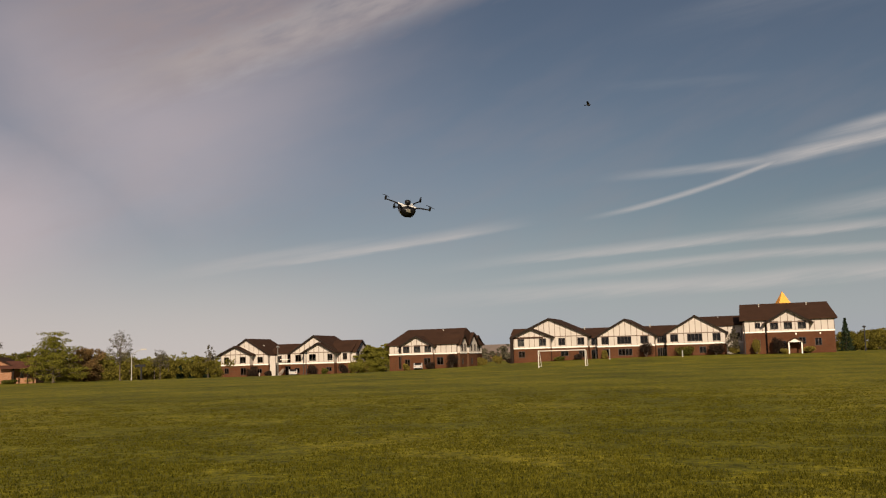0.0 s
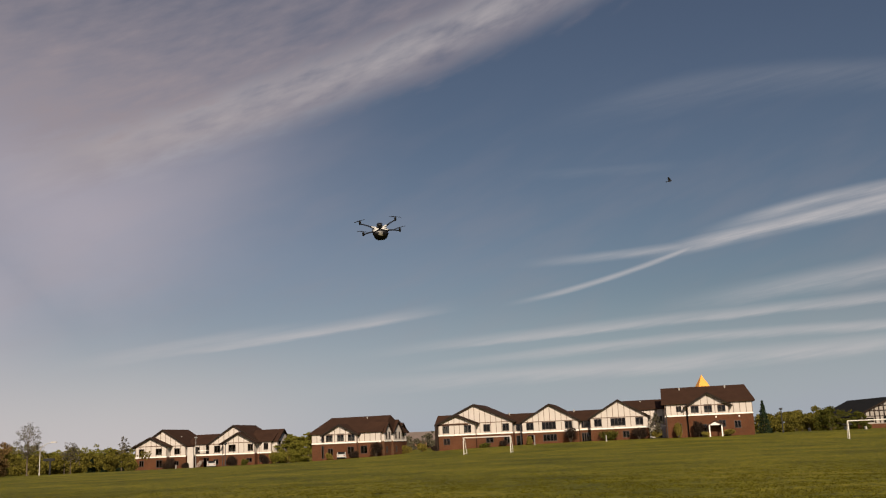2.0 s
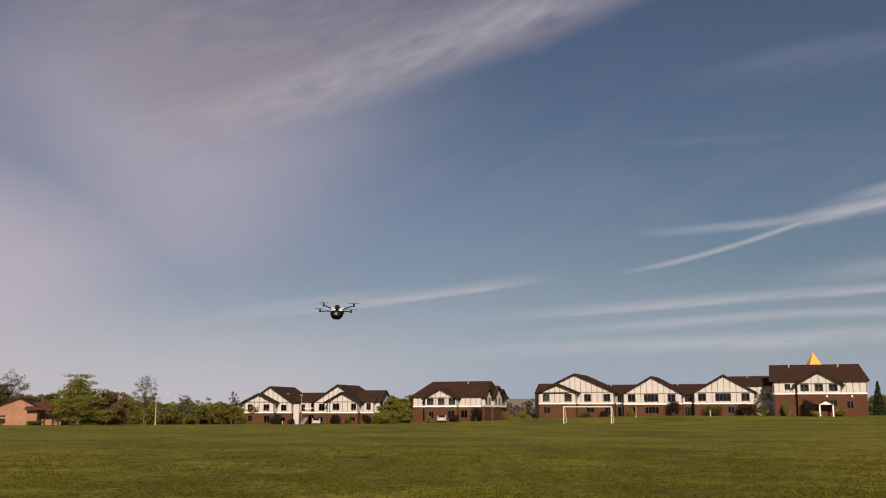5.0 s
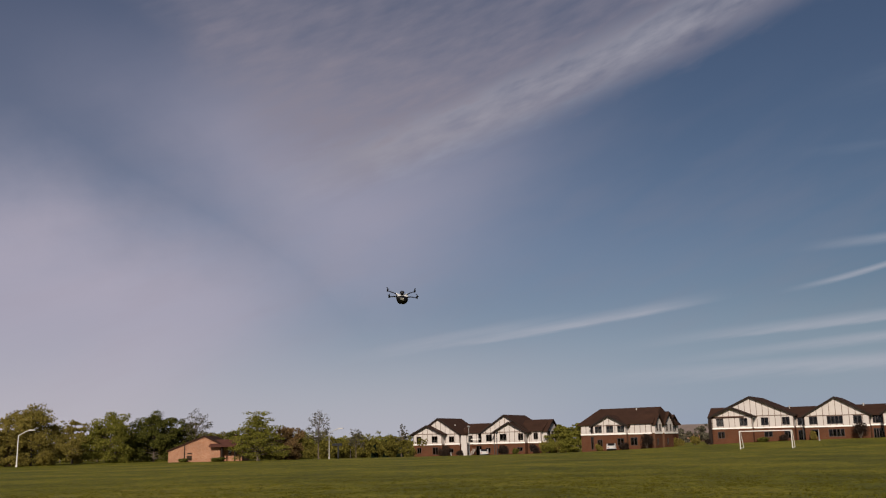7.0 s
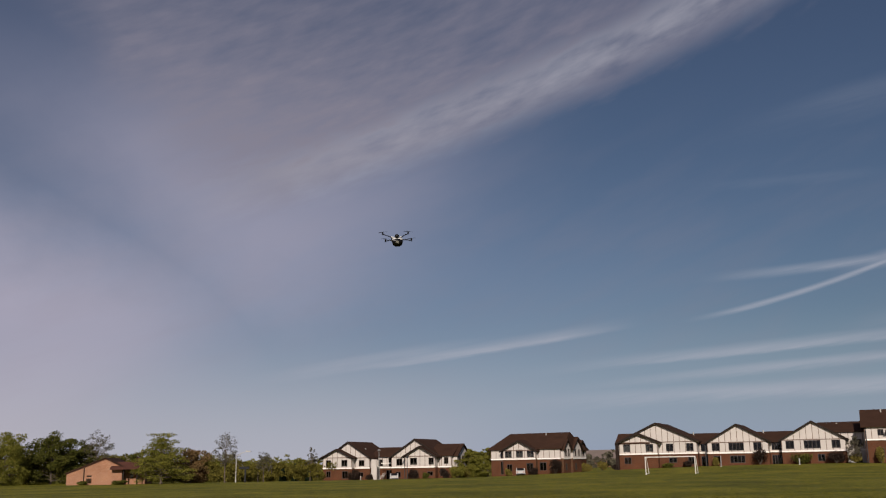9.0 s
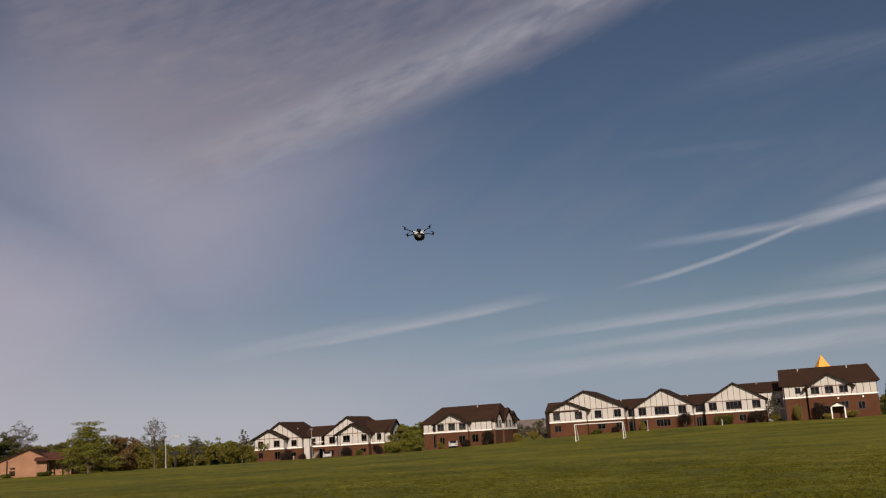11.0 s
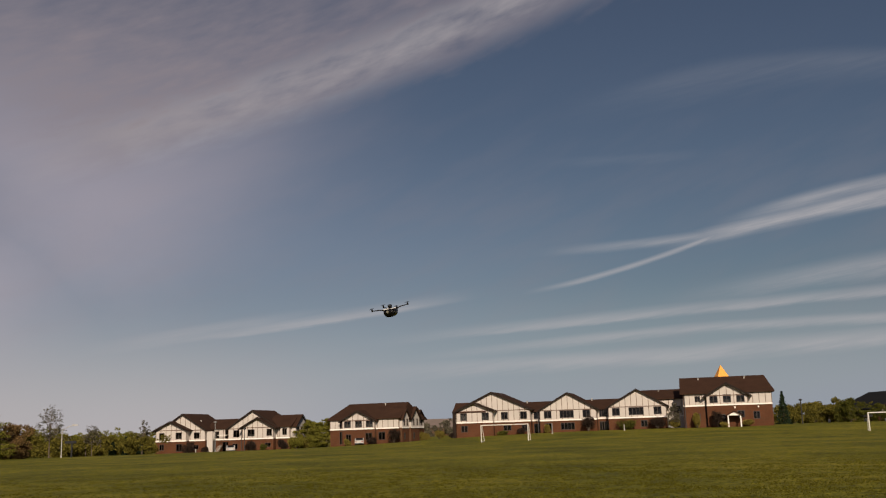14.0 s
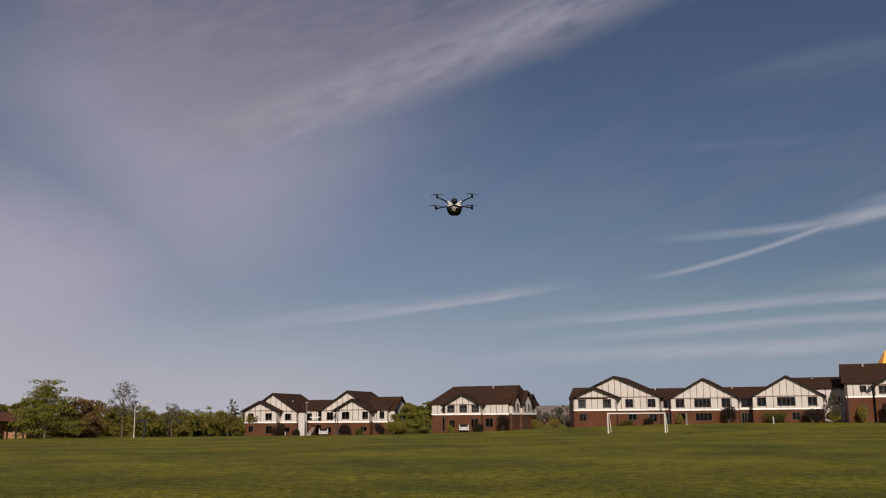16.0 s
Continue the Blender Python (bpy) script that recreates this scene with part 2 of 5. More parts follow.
def brick_material(name, c1, c2, mortar):
    m = bpy.data.materials.new(name)
    m.use_nodes = True
    nt = m.node_tree
    bs = nt.nodes["Principled BSDF"]
    bs.inputs["Roughness"].default_value = 0.95
    bs.inputs["Specular IOR Level"].default_value = 0.15
    tc = nt.nodes.new("ShaderNodeTexCoord")
    mp = nt.nodes.new("ShaderNodeMapping")
    mp.inputs["Rotation"].default_value = (radians(90), 0, 0)
    nt.links.new(tc.outputs["Object"], mp.inputs[0])
    br = nt.nodes.new("ShaderNodeTexBrick")
    br.inputs["Color1"].default_value, br.inputs["Color2"].default_value, br.inputs["Mortar"].default_value = (*c1, 1), (*c2, 1), (*mortar, 1)
    br.inputs["Scale"].default_value = 1.0
    br.inputs["Brick Width"].default_value, br.inputs["Row Height"].default_value, br.inputs["Mortar Size"].default_value = 0.225, 0.075, 0.008
    nt.links.new(mp.outputs[0], br.inputs["Vector"])
    no = nt.nodes.new("ShaderNodeTexNoise")
    no.inputs["Scale"].default_value, no.inputs["Detail"].default_value = 0.5, 4
    nt.links.new(tc.outputs["Object"], no.inputs["Vector"])
    hs = nt.nodes.new("ShaderNodeHueSaturation")
    mr = nt.nodes.new("ShaderNodeMapRange")
    mr.inputs[3].default_value, mr.inputs[4].default_value = 0.65, 1.3
    nt.links.new(no.outputs[0], mr.inputs[0])
    nt.links.new(mr.outputs[0], hs.inputs["Value"])
    nt.links.new(br.outputs[0], hs.inputs["Color"])
    nt.links.new(hs.outputs[0], bs.inputs["Base Color"])
    return m


def glass_material():
    m = bpy.data.materials.new("window_glass")
    m.use_nodes = True
    nt = m.node_tree
    nt.nodes.remove(nt.nodes["Principled BSDF"])
    tr, gl, ms = nt.nodes.new("ShaderNodeBsdfTransparent"), nt.nodes.new("ShaderNodeBsdfGlossy"), nt.nodes.new("ShaderNodeMixShader")
    tr.inputs[0].default_value = (0.30, 0.32, 0.32, 1)
    gl.inputs["Roughness"].default_value = 0.05
    ms.inputs[0].default_value = 0.04
    nt.links.new(tr.outputs[0], ms.inputs[1])
    nt.links.new(gl.outputs[0], ms.inputs[2])
    nt.links.new(ms.outputs[0], nt.nodes["Material Output"].inputs[0])
    return m


def grass_material():
    m = bpy.data.materials.new("mown_grass")
    m.use_nodes = True
    nt = m.node_tree
    bs = nt.nodes["Principled BSDF"]
    bs.inputs["Roughness"].default_value = 0.85
    bs.inputs["Specular IOR Level"].default_value = 0.15
    tc = nt.nodes.new("ShaderNodeTexCoord")

    def noise_at(s, d, rough=0.55):
        n = nt.nodes.new("ShaderNodeTexNoise")
        n.inputs["Scale"].default_value, n.inputs["Detail"].default_value, n.inputs["Roughness"].default_value = s, d, rough
        nt.links.new(tc.outputs["Object"], n.inputs["Vector"])
        return n.outputs[0]

    def ramp(v, stops):
        n = nt.nodes.new("ShaderNodeValToRGB")
        el = n.color_ramp.elements
        while len(el) < len(stops):
            el.new(0.5)
        for e, (p, c) in zip(el, stops):
            e.position, e.color = p, (*c, 1)
        nt.links.new(v, n.inputs[0])
        return n.outputs[0]

    def mix(kind, fac, c1, c2):
        n = nt.nodes.new("ShaderNodeMix")
        n.data_type, n.blend_type = "RGBA", kind
        n.inputs[0].default_value = fac
        nt.links.new(c1, n.inputs[6])
        nt.links.new(c2, n.inputs[7])
        return n.outputs[2]

    patches = ramp(noise_at(0.09, 6, 0.6), [(0.36, GRASS_A), (0.50, GRASS_B), (0.63, GRASS_C)])
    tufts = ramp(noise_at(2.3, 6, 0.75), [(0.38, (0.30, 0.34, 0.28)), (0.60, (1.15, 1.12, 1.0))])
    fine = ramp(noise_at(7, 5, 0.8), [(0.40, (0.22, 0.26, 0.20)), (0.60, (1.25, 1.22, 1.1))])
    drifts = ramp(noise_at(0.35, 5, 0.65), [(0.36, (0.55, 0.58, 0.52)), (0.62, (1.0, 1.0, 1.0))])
    patches = mix("MULTIPLY", 0.55, patches, drifts)
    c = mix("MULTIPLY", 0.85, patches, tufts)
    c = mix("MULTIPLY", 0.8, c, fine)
    nt.links.new(c, bs.inputs["Base Color"])
    b = nt.nodes.new("ShaderNodeBump")
    b.inputs["Strength"].default_value, b.inputs["Distance"].default_value = 0.9, 0.06
    nt.links.new(noise_at(9, 5, 0.7), b.inputs["Height"])
    nt.links.new(b.outputs[0], bs.inputs["Normal"])
    return m


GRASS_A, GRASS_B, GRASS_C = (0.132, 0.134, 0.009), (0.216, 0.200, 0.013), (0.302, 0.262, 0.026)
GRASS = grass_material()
BLADE = leaf_material("grass_blade", (0.030, 0.033, 0.003), (0.155, 0.138, 0.016))
# darker copy of the white stucco: tree shadow put into the colour
STUCCO_SHADED = material("shaded_stucco", (0.31, 0.285, 0.265), 0.9, vary=0.2, scale=0.4, fine=6)
STUCCO = material("white_stucco", (0.50, 0.458, 0.425), 0.85, vary=0.10, scale=0.5, fine=9, bump=0.2)
BRICK = brick_material("red_brick", (0.112, 0.040, 0.019), (0.076, 0.027, 0.013), (0.09, 0.056, 0.034))
TAN_BRICK = brick_material("tan_brick", (0.31, 0.148, 0.082), (0.26, 0.12, 0.068), (0.36, 0.24, 0.17))
BATTEN = material("brown_batten", (0.14, 0.092, 0.07), 0.8, vary=0.2, scale=1.0, fine=15)
TIMBER = material("dark_timber", (0.024, 0.017, 0.014), 0.9, vary=0.2, scale=1.0, fine=15, spec=0.1)
ROOF = material("brown_shingle", (0.043, 0.022, 0.0145), 0.95, vary=0.22, scale=0.7, fine=6, bump=0.4, spec=0.1)
ROOF_RED = material("red_brown_shingle", (0.085, 0.036, 0.026), 0.9, vary=0.22, scale=0.7, fine=6, bump=0.4, spec=0.1)
ROOF_DARK = material("charcoal_shingle", (0.013, 0.0135, 0.014), 0.9, vary=0.2, scale=0.7, fine=6, bump=0.4, spec=0.1)
TRIM = material("white_trim", (0.80, 0.77, 0.72), 0.6, vary=0.03)
FRAME = material("window_frame_paint", (0.05, 0.036, 0.03), 0.6, vary=0.1)
GLASS = glass_material()
STEEL_GREY = material("grey_galvanised_steel", (0.20, 0.20, 0.20), 0.5, vary=0.1)
POST = material("white_painted_steel", (0.62, 0.60, 0.56), 0.45, vary=0.05, scale=1.5)
STEEL_DARK = material("dark_painted_steel", (0.03, 0.03, 0.032), 0.5, vary=0.1)
SPIRE = material("golden_copper_roof", (0.82, 0.36, 0.06), 0.5, vary=0.08, scale=0.6)
CARBON = material("carbon_fibre", (0.008, 0.008, 0.009), 0.55, vary=0.2, spec=0.2)
SHELL_BLACK = material("black_plastic", (0.007, 0.007, 0.008), 0.5, vary=0.1, spec=0.25)
SHELL_WHITE = material("white_plastic", (0.60, 0.60, 0.59), 0.4, vary=0.03)
BARK = material("tree_bark", (0.11, 0.085, 0.065), 0.95, vary=0.25, scale=2, fine=14, bump=0.6)
CONCRETE = material("pale_concrete", (0.42, 0.40, 0.37), 0.9, vary=0.12)
LEAF_GREEN = leaf_material("fresh_leaf", (0.105, 0.108, 0.017), (0.26, 0.240, 0.046))
LEAF_DARK = leaf_material("dark_leaf", (0.042, 0.049, 0.010), (0.145, 0.142, 0.028))
LEAF_OLIVE = leaf_material("olive_leaf", (0.145, 0.12, 0.029), (0.31, 0.25, 0.06))
LEAF_WOOD = leaf_material("woodland_leaf", (0.072, 0.065, 0.013), (0.215, 0.184, 0.037))
LEAF_RED = leaf_material("russet_leaf", (0.09, 0.058, 0.025), (0.29, 0.185, 0.08))
LEAF_GREY = leaf_material("young_grey_leaf", (0.06, 0.055, 0.038), (0.20, 0.18, 0.125))
SHRUB_DARK = leaf_material("plum_shrub_leaf", (0.022, 0.016, 0.013), (0.06, 0.04, 0.03))
CONIFER = leaf_material("spruce_needle", (0.015, 0.028, 0.015), (0.04, 0.06, 0.03))


# ---- mesh helpers ----
def part(name, bm, mat, parent=None, label="", m=None, smooth=False):
    me = bpy.data.meshes.new(name)
    bmesh.ops.recalc_face_normals(bm, faces=bm.faces)
    bm.to_mesh(me)
    bm.free()
    if smooth:
        for p in me.polygons:
            p.use_smooth = True
    me.materials.append(mat)
    ob = new(name, me)
    if parent:
        ob.parent = parent
    if m is not None:
        ob.matrix_basis = m
    if label:
        tagged(ob, label)
    return ob


def empty(name, m, label, category, group="", kind=""):
    ob = new(name)
    ob.matrix_basis = m
    return tagged(ob, label, category, group, kind)


def box(bm, x0, x1, y0, y1, z0, z1):
    v = [bm.verts.new(p) for p in ((x0, y0, z0), (x1, y0, z0), (x1, y1, z0), (x0, y1, z0), (x0, y0, z1), (x1, y0, z1), (x1, y1, z1), (x0, y1, z1))]
    for f in ((0, 3, 2, 1), (4, 5, 6, 7), (0, 1, 5, 4), (1, 2, 6, 5), (2, 3, 7, 6), (3, 0, 4, 7)):
        bm.faces.new([v[i] for i in f])


def prism(bm, pts, a, b, axis="y"):
    """Extrude a polygon of (x, z) along y, or of (y, z) along x."""
    put = (lambda p, s: (p[0], s, p[1])) if axis == "y" else (lambda p, s: (s, p[0], p[1]))
    v0 = [bm.verts.new(put(p, a)) for p in pts]
    v1 = [bm.verts.new(put(p, b)) for p in pts]
    bm.faces.new(v0)
    bm.faces.new(v1[::-1])
    n = len(pts)
    for i in range(n):
        bm.faces.new((v0[i], v0[(i + 1) % n], v1[(i + 1) % n], v1[i]))


def tube(bm, p0, p1, r0, r1=None, n=8):
    p0, p1 = Vector(p0), Vector(p1)
    r1 = r0 if r1 is None else r1
    q = (p1 - p0).to_track_quat("Z", "Y")
    rings = []
    for p, r in ((p0, r0), (p1, r1)):
        rings.append([bm.verts.new(p + q @ Vector((r * math.cos(2 * math.pi * i / n), r * math.sin(2 * math.pi * i / n), 0))) for i in range(n)])
    for i in range(n):
        bm.faces.new((rings[0][i], rings[0][(i + 1) % n], rings[1][(i + 1) % n], rings[1][i]))
    bm.faces.new(rings[0][::-1])
    bm.faces.new(rings[1])


def lathe(bm, prof, n=16, at=(0, 0, 0)):
    """Turn a profile of (radius, z) round the z axis."""
    rings = [[bm.verts.new((at[0] + r * math.cos(2 * math.pi * i / n), at[1] + r * math.sin(2 * math.pi * i / n), at[2] + z)) for i in range(n)] for r, z in prof]
    for a, b in zip(rings, rings[1:]):
        for i in range(n):
            bm.faces.new((a[i], a[(i + 1) % n], b[(i + 1) % n], b[i]))
    bm.faces.new(rings[0][::-1])
    bm.faces.new(rings[-1])


def wall_with_holes(bm, x0, x1, z0, z1, holes, y0, y1):
    """One closed slab with openings through it."""
    xs = sorted({x0, x1, *[h[0] for h in holes], *[h[1] for h in holes]})
    zs = sorted({z0, z1, *[h[2] for h in holes], *[h[3] for h in holes]})
    xs, zs = [x for x in xs if x0 <= x <= x1], [z for z in zs if z0 <= z <= z1]
    grid = {}

    def v(i, k, y):
        if (i, k, y) not in grid:
            grid[i, k, y] = bm.verts.new((xs[i], y, zs[k]))
        return grid[i, k, y]

    def full(i, k):
        if not (0 <= i < len(xs) - 1 and 0 <= k < len(zs) - 1):
            return False
        xm, zm = (xs[i] + xs[i + 1]) / 2, (zs[k] + zs[k + 1]) / 2
        return not any(h[0] < xm < h[1] and h[2] < zm < h[3] for h in holes)

    for i in range(len(xs) - 1):
        for k in range(len(zs) - 1):
            if not full(i, k):
                continue
            for y in (y0, y1):
                bm.faces.new((v(i, k, y), v(i + 1, k, y), v(i + 1, k + 1, y), v(i, k + 1, y)))
            for di, dk, a, c in ((-1, 0, (i, k), (i, k + 1)), (1, 0, (i + 1, k), (i + 1, k + 1)), (0, -1, (i, k), (i + 1, k)), (0, 1, (i, k + 1), (i + 1, k + 1))):
                if not full(i + di, k + dk):
                    bm.faces.new((v(*a, y0), v(*c, y0), v(*c, y1), v(*a, y1)))


# ---- ground ----
def smooth(v, a, b):
    s = min(1, max(0, (v - a) / (b - a)))
    return s * s * (3 - 2 * s)


def height(x, y):
    """The field lies level near the middle, falls gently on one side and climbs on the other."""
    r = math.hypot(x, y)
    near = -0.62 * smooth(r, 25, 165) * (1 - 0.7 * smooth(x, -10, 45))
    dip = -0.75 * smooth(r, 165, 215) * (1 - smooth(x, -25, 30)) * smooth(x, -80, -50)
    climb = smooth(r, 135, 195) * smooth(x, -25, 60)
    far = near + dip + climb
    back = 3.0 * smooth(r, 300, 900)
    return far + back + 0.05 * noise.noise((x * 0.04, y * 0.04, 0)) * smooth(r, 5, 40)


def build_ground():
    radii = [0.0] + [3 * 1.085 ** i for i in range(88)]
    n = 144
    verts, faces = [(0, 0, height(0, 0))], []
    for r in radii[1:]:
        for i in range(n):
            a = 2 * math.pi * i / n
            x, y = r * math.sin(a), r * math.cos(a)
            verts.append((x, y, height(x, y)))
    for i in range(n):
        faces.append((0, 1 + (i + 1) % n, 1 + i))
    for k in range(len(radii) - 2):
        o = 1 + k * n
        for i in range(n):
            j = (i + 1) % n
            faces.append((o + i, o + j, o + n + j, o + n + i))
    me = bpy.data.meshes.new("ground")
    me.from_pydata(verts, [], faces)
    me.polygons.foreach_set("use_smooth", [True] * len(faces))
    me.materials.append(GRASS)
    tagged(new("ground", me), "wide mown green sports field with pale dry patches", "field", kind="structure")


build_ground()


# ---- houses ----
def window(parent, m, w, h, bars=1):
    """A window in an opening w by h; its origin is the middle of the opening's foot on the wall's face."""
    f = 0.09
    bm = bmesh.new()
    step = (w - f) / (bars + 1)
    wall_with_holes(bm, -w / 2, w / 2, 0, h, [(-w / 2 + f + step * i, -w / 2 + step * (i + 1), f, h - f) for i in range(bars + 1)], -0.02, 0.12)
    win = part("window", bm, FRAME, parent, m=m)
    bm = bmesh.new()
    box(bm, -w / 2 + f, w / 2 - f, 0.04, 0.06, f, h - f)
    part("pane", bm, GLASS, win).visible_shadow = False
    return win


def roof_gable(bm, x0, x1, y0, y1, eave, rise, over=0.5, th=0.22, lift=0.02, only=None):
    xm = (x0 + x1) / 2
    s = rise / (xm - x0)
    ze = eave - over * s + lift
    zp = eave + rise + lift
    if only != 1:
        prism(bm, [(xm, zp), (x0 - over, ze), (x0 - over, ze + th), (xm, zp + th)], y0 - over, y1 + over)
    if only != 0:
        prism(bm, [(xm, zp), (xm, zp + th), (x1 + over, ze + th), (x1 + over, ze)], y0 - over, y1 + over)


def roof_ridge(bm, x0, x1, y0, y1, eave, rise, over=0.5, th=0.22, hip0=0.0, hip1=0.0, lift=0.02):
    ym = (y0 + y1) / 2
    s = rise / (ym - y0)
    ze, zp = eave - over * s + lift, eave + rise + lift
    xa, xb = x0 - over, x1 + over
    ya, yb = y0 - over, y1 + over
    low = [(xa, ya), (xb, ya), (xb, yb), (xa, yb)]
    bot = [bm.verts.new((x, y, ze)) for x, y in low]
    top = [bm.verts.new((x, y, ze + th)) for x, y in low]
    r0, r1 = bm.verts.new((xa + hip0, ym, zp + th)), bm.verts.new((xb - hip1, ym, zp + th))
    for i in range(4):
        bm.faces.new((bot[i], bot[(i + 1) % 4], top[(i + 1) % 4], top[i]))
    bm.faces.new((top[0], top[1], r1, r0))
    bm.faces.new((top[2], top[3], r0, r1))
    bm.faces.new((top[1], top[2], r1))
    bm.faces.new((top[3], top[0], r0))
    bm.faces.new(bot)


def wing(house, m, w, depth, split, eave, rise, kind, upper=(), lower=(), step=1.15, hips=(0, 0), over=0.5, posts=True, wall_low=None, wall_up=None, base=-1.2, roof=None, timber_w=0.10, trim=True, batten=None):
    """One block of a house: brick below, stucco and timbers above. Windows: (middle, width, foot, height). kind: gable, ridge."""
    t = 0.3
    batten = batten or BATTEN
    wall_low, wall_up, roof = wall_low or BRICK, wall_up or STUCCO, roof or ROOF
    hu = [(c - a / 2, c + a / 2, z, z + h) for c, a, z, h in upper]
    hl = [(c - a / 2, c + a / 2, z, z + h) for c, a, z, h in lower]
    low_label = "red-brown brick ground floor wall" if wall_low is BRICK else ""
    up_label = "white stucco upper wall" if wall_up is STUCCO else ""
    for name, mat, label, za, zb, holes, y0 in (("lower_wall", wall_low, low_label, base, split, hl, 0), ("upper_wall", wall_up, up_label, split, eave, hu, -0.06)):
        bm = bmesh.new()
        wall_with_holes(bm, 0, w, za, zb, holes, y0, t)
        part(name, bm, mat, house, label, m)
        for xa, xb, ya, yb in ((0, t, t, depth - t), (w - t, w, t, depth - t), (0, w, depth - t, depth)):
            bm = bmesh.new()
            box(bm, xa, xb, ya, yb, za, zb)
            part(name, bm, mat, house, label, m)
    ends = []
    if kind == "gable":
        ends = [([(0, eave), (w, eave), (w / 2, eave + rise)], -0.06, t, "y"), ([(0, eave), (w, eave), (w / 2, eave + rise)], depth - t, depth, "y")]
    else:
        side = [(0, eave), (depth, eave), (depth / 2, eave + rise)]
        ends = [(side, a, a + t, "x") for a, hip in ((0, hips[0]), (w - t, hips[1])) if not hip]
    for pts, a, c, axis in ends:
        bm = bmesh.new()
        prism(bm, pts, a, c, axis)
        part("gable", bm, wall_up, house, up_label, m)
    roof_label = "dark brown shingle roof" if roof is ROOF else "dark charcoal shingle roof" if roof is ROOF_DARK else ""
    if kind == "gable":
        for k in (0, 1):
            bm = bmesh.new()
            roof_gable(bm, 0, w, 0, depth, eave, rise, over, only=k)
            part("roof_slope", bm, roof, house, roof_label, m)
    else:
        bm = bmesh.new()
        roof_ridge(bm, 0, w, 0, depth, eave, rise, over, hip0=hips[0], hip1=hips[1])
        part("roof", bm, roof, house, roof_label, m)
    if kind == "gable":
        for side in (-1, 1):
            bm = bmesh.new()
            xm, s = w / 2, rise / (w / 2)
            xe = xm + side * (xm + over)
            ze = eave - over * s
            prism(bm, [(xm, eave + rise + 0.26), (xe, ze + 0.26), (xe, ze - 0.08), (xm, eave + rise - 0.1)], -over - 0.05, -over - 0.002)
            part("barge_board", bm, TIMBER, house, m=m)
    # trim band and timbers
    if trim:
        bm = bmesh.new()
        box(bm, -0.03, w + 0.03, -0.12, -0.062, split - 0.12, split + 0.14)
        part("trim_band", bm, TRIM, house, "white trim band", m)
    if kind == "gable" and timber_w > 0.2:
        for share in (0.3, 0.58):
            half = w / 2 * (1 - share) - 0.2
            bm = bmesh.new()
            box(bm, w / 2 - half, w / 2 + half, -0.10, -0.062, eave + rise * share - 0.12, eave + rise * share + 0.12)
            part("rail", bm, batten, house, m=m)
    if posts:
        bm = bmesh.new()
        box(bm, 0.02, w - 0.02, -0.10, -0.062, eave - 0.1, eave + 0.06)
        part("timber", bm, batten, house, m=m)
        n = max(2, round(w / step))
        for i in range(n + 1):
            x = min(max(i * w / n, timber_w / 2), w - timber_w / 2)
            spans = [(split + 0.15, eave - 0.1)]
            for h in hu:
                if h[0] - 0.12 < x < h[1] + 0.12:
                    spans = [(split + 0.15, h[2]), (h[3], eave - 0.1)]
            if kind == "gable":
                top = eave + rise * (1 - abs(x - w / 2) / (w / 2)) - 0.12
                if top > eave + 0.3:
                    spans.append((eave + 0.06, top))
            for za, zb in spans:
                if zb - za > 0.2:
                    bm = bmesh.new()
                    box(bm, x - timber_w / 2, x + timber_w / 2, -0.095, -0.062, za, zb)
                    part("timber", bm, batten, house, m=m)
    for c, a, z, h in upper:
        window(house, m @ pose(c, -0.06, z), a, h, 1 if a < 1.8 else 3)
    for c, a, z, h in lower:
        window(house, m @ pose(c, 0, z), a, h, 1 if a < 1.8 else 3)


def downpipe(house, x, y, z):
    bm = bmesh.new()
    tube(bm, (x, y, -0.5), (x, y, z), 0.09)
    part("downpipe", bm, STEEL_DARK, house, "dark downpipe")


def roof_vent(house, x, y, z):
    bm = bmesh.new()
    lathe(bm, [(0.11, z - 0.5), (0.11, z + 0.25), (0.19, z + 0.28), (0.19, z + 0.36), (0.05, z + 0.4)], 10, (x, y, 0))
    part("roof_vent", bm, CONCRETE, house, "pale roof vent pipe")


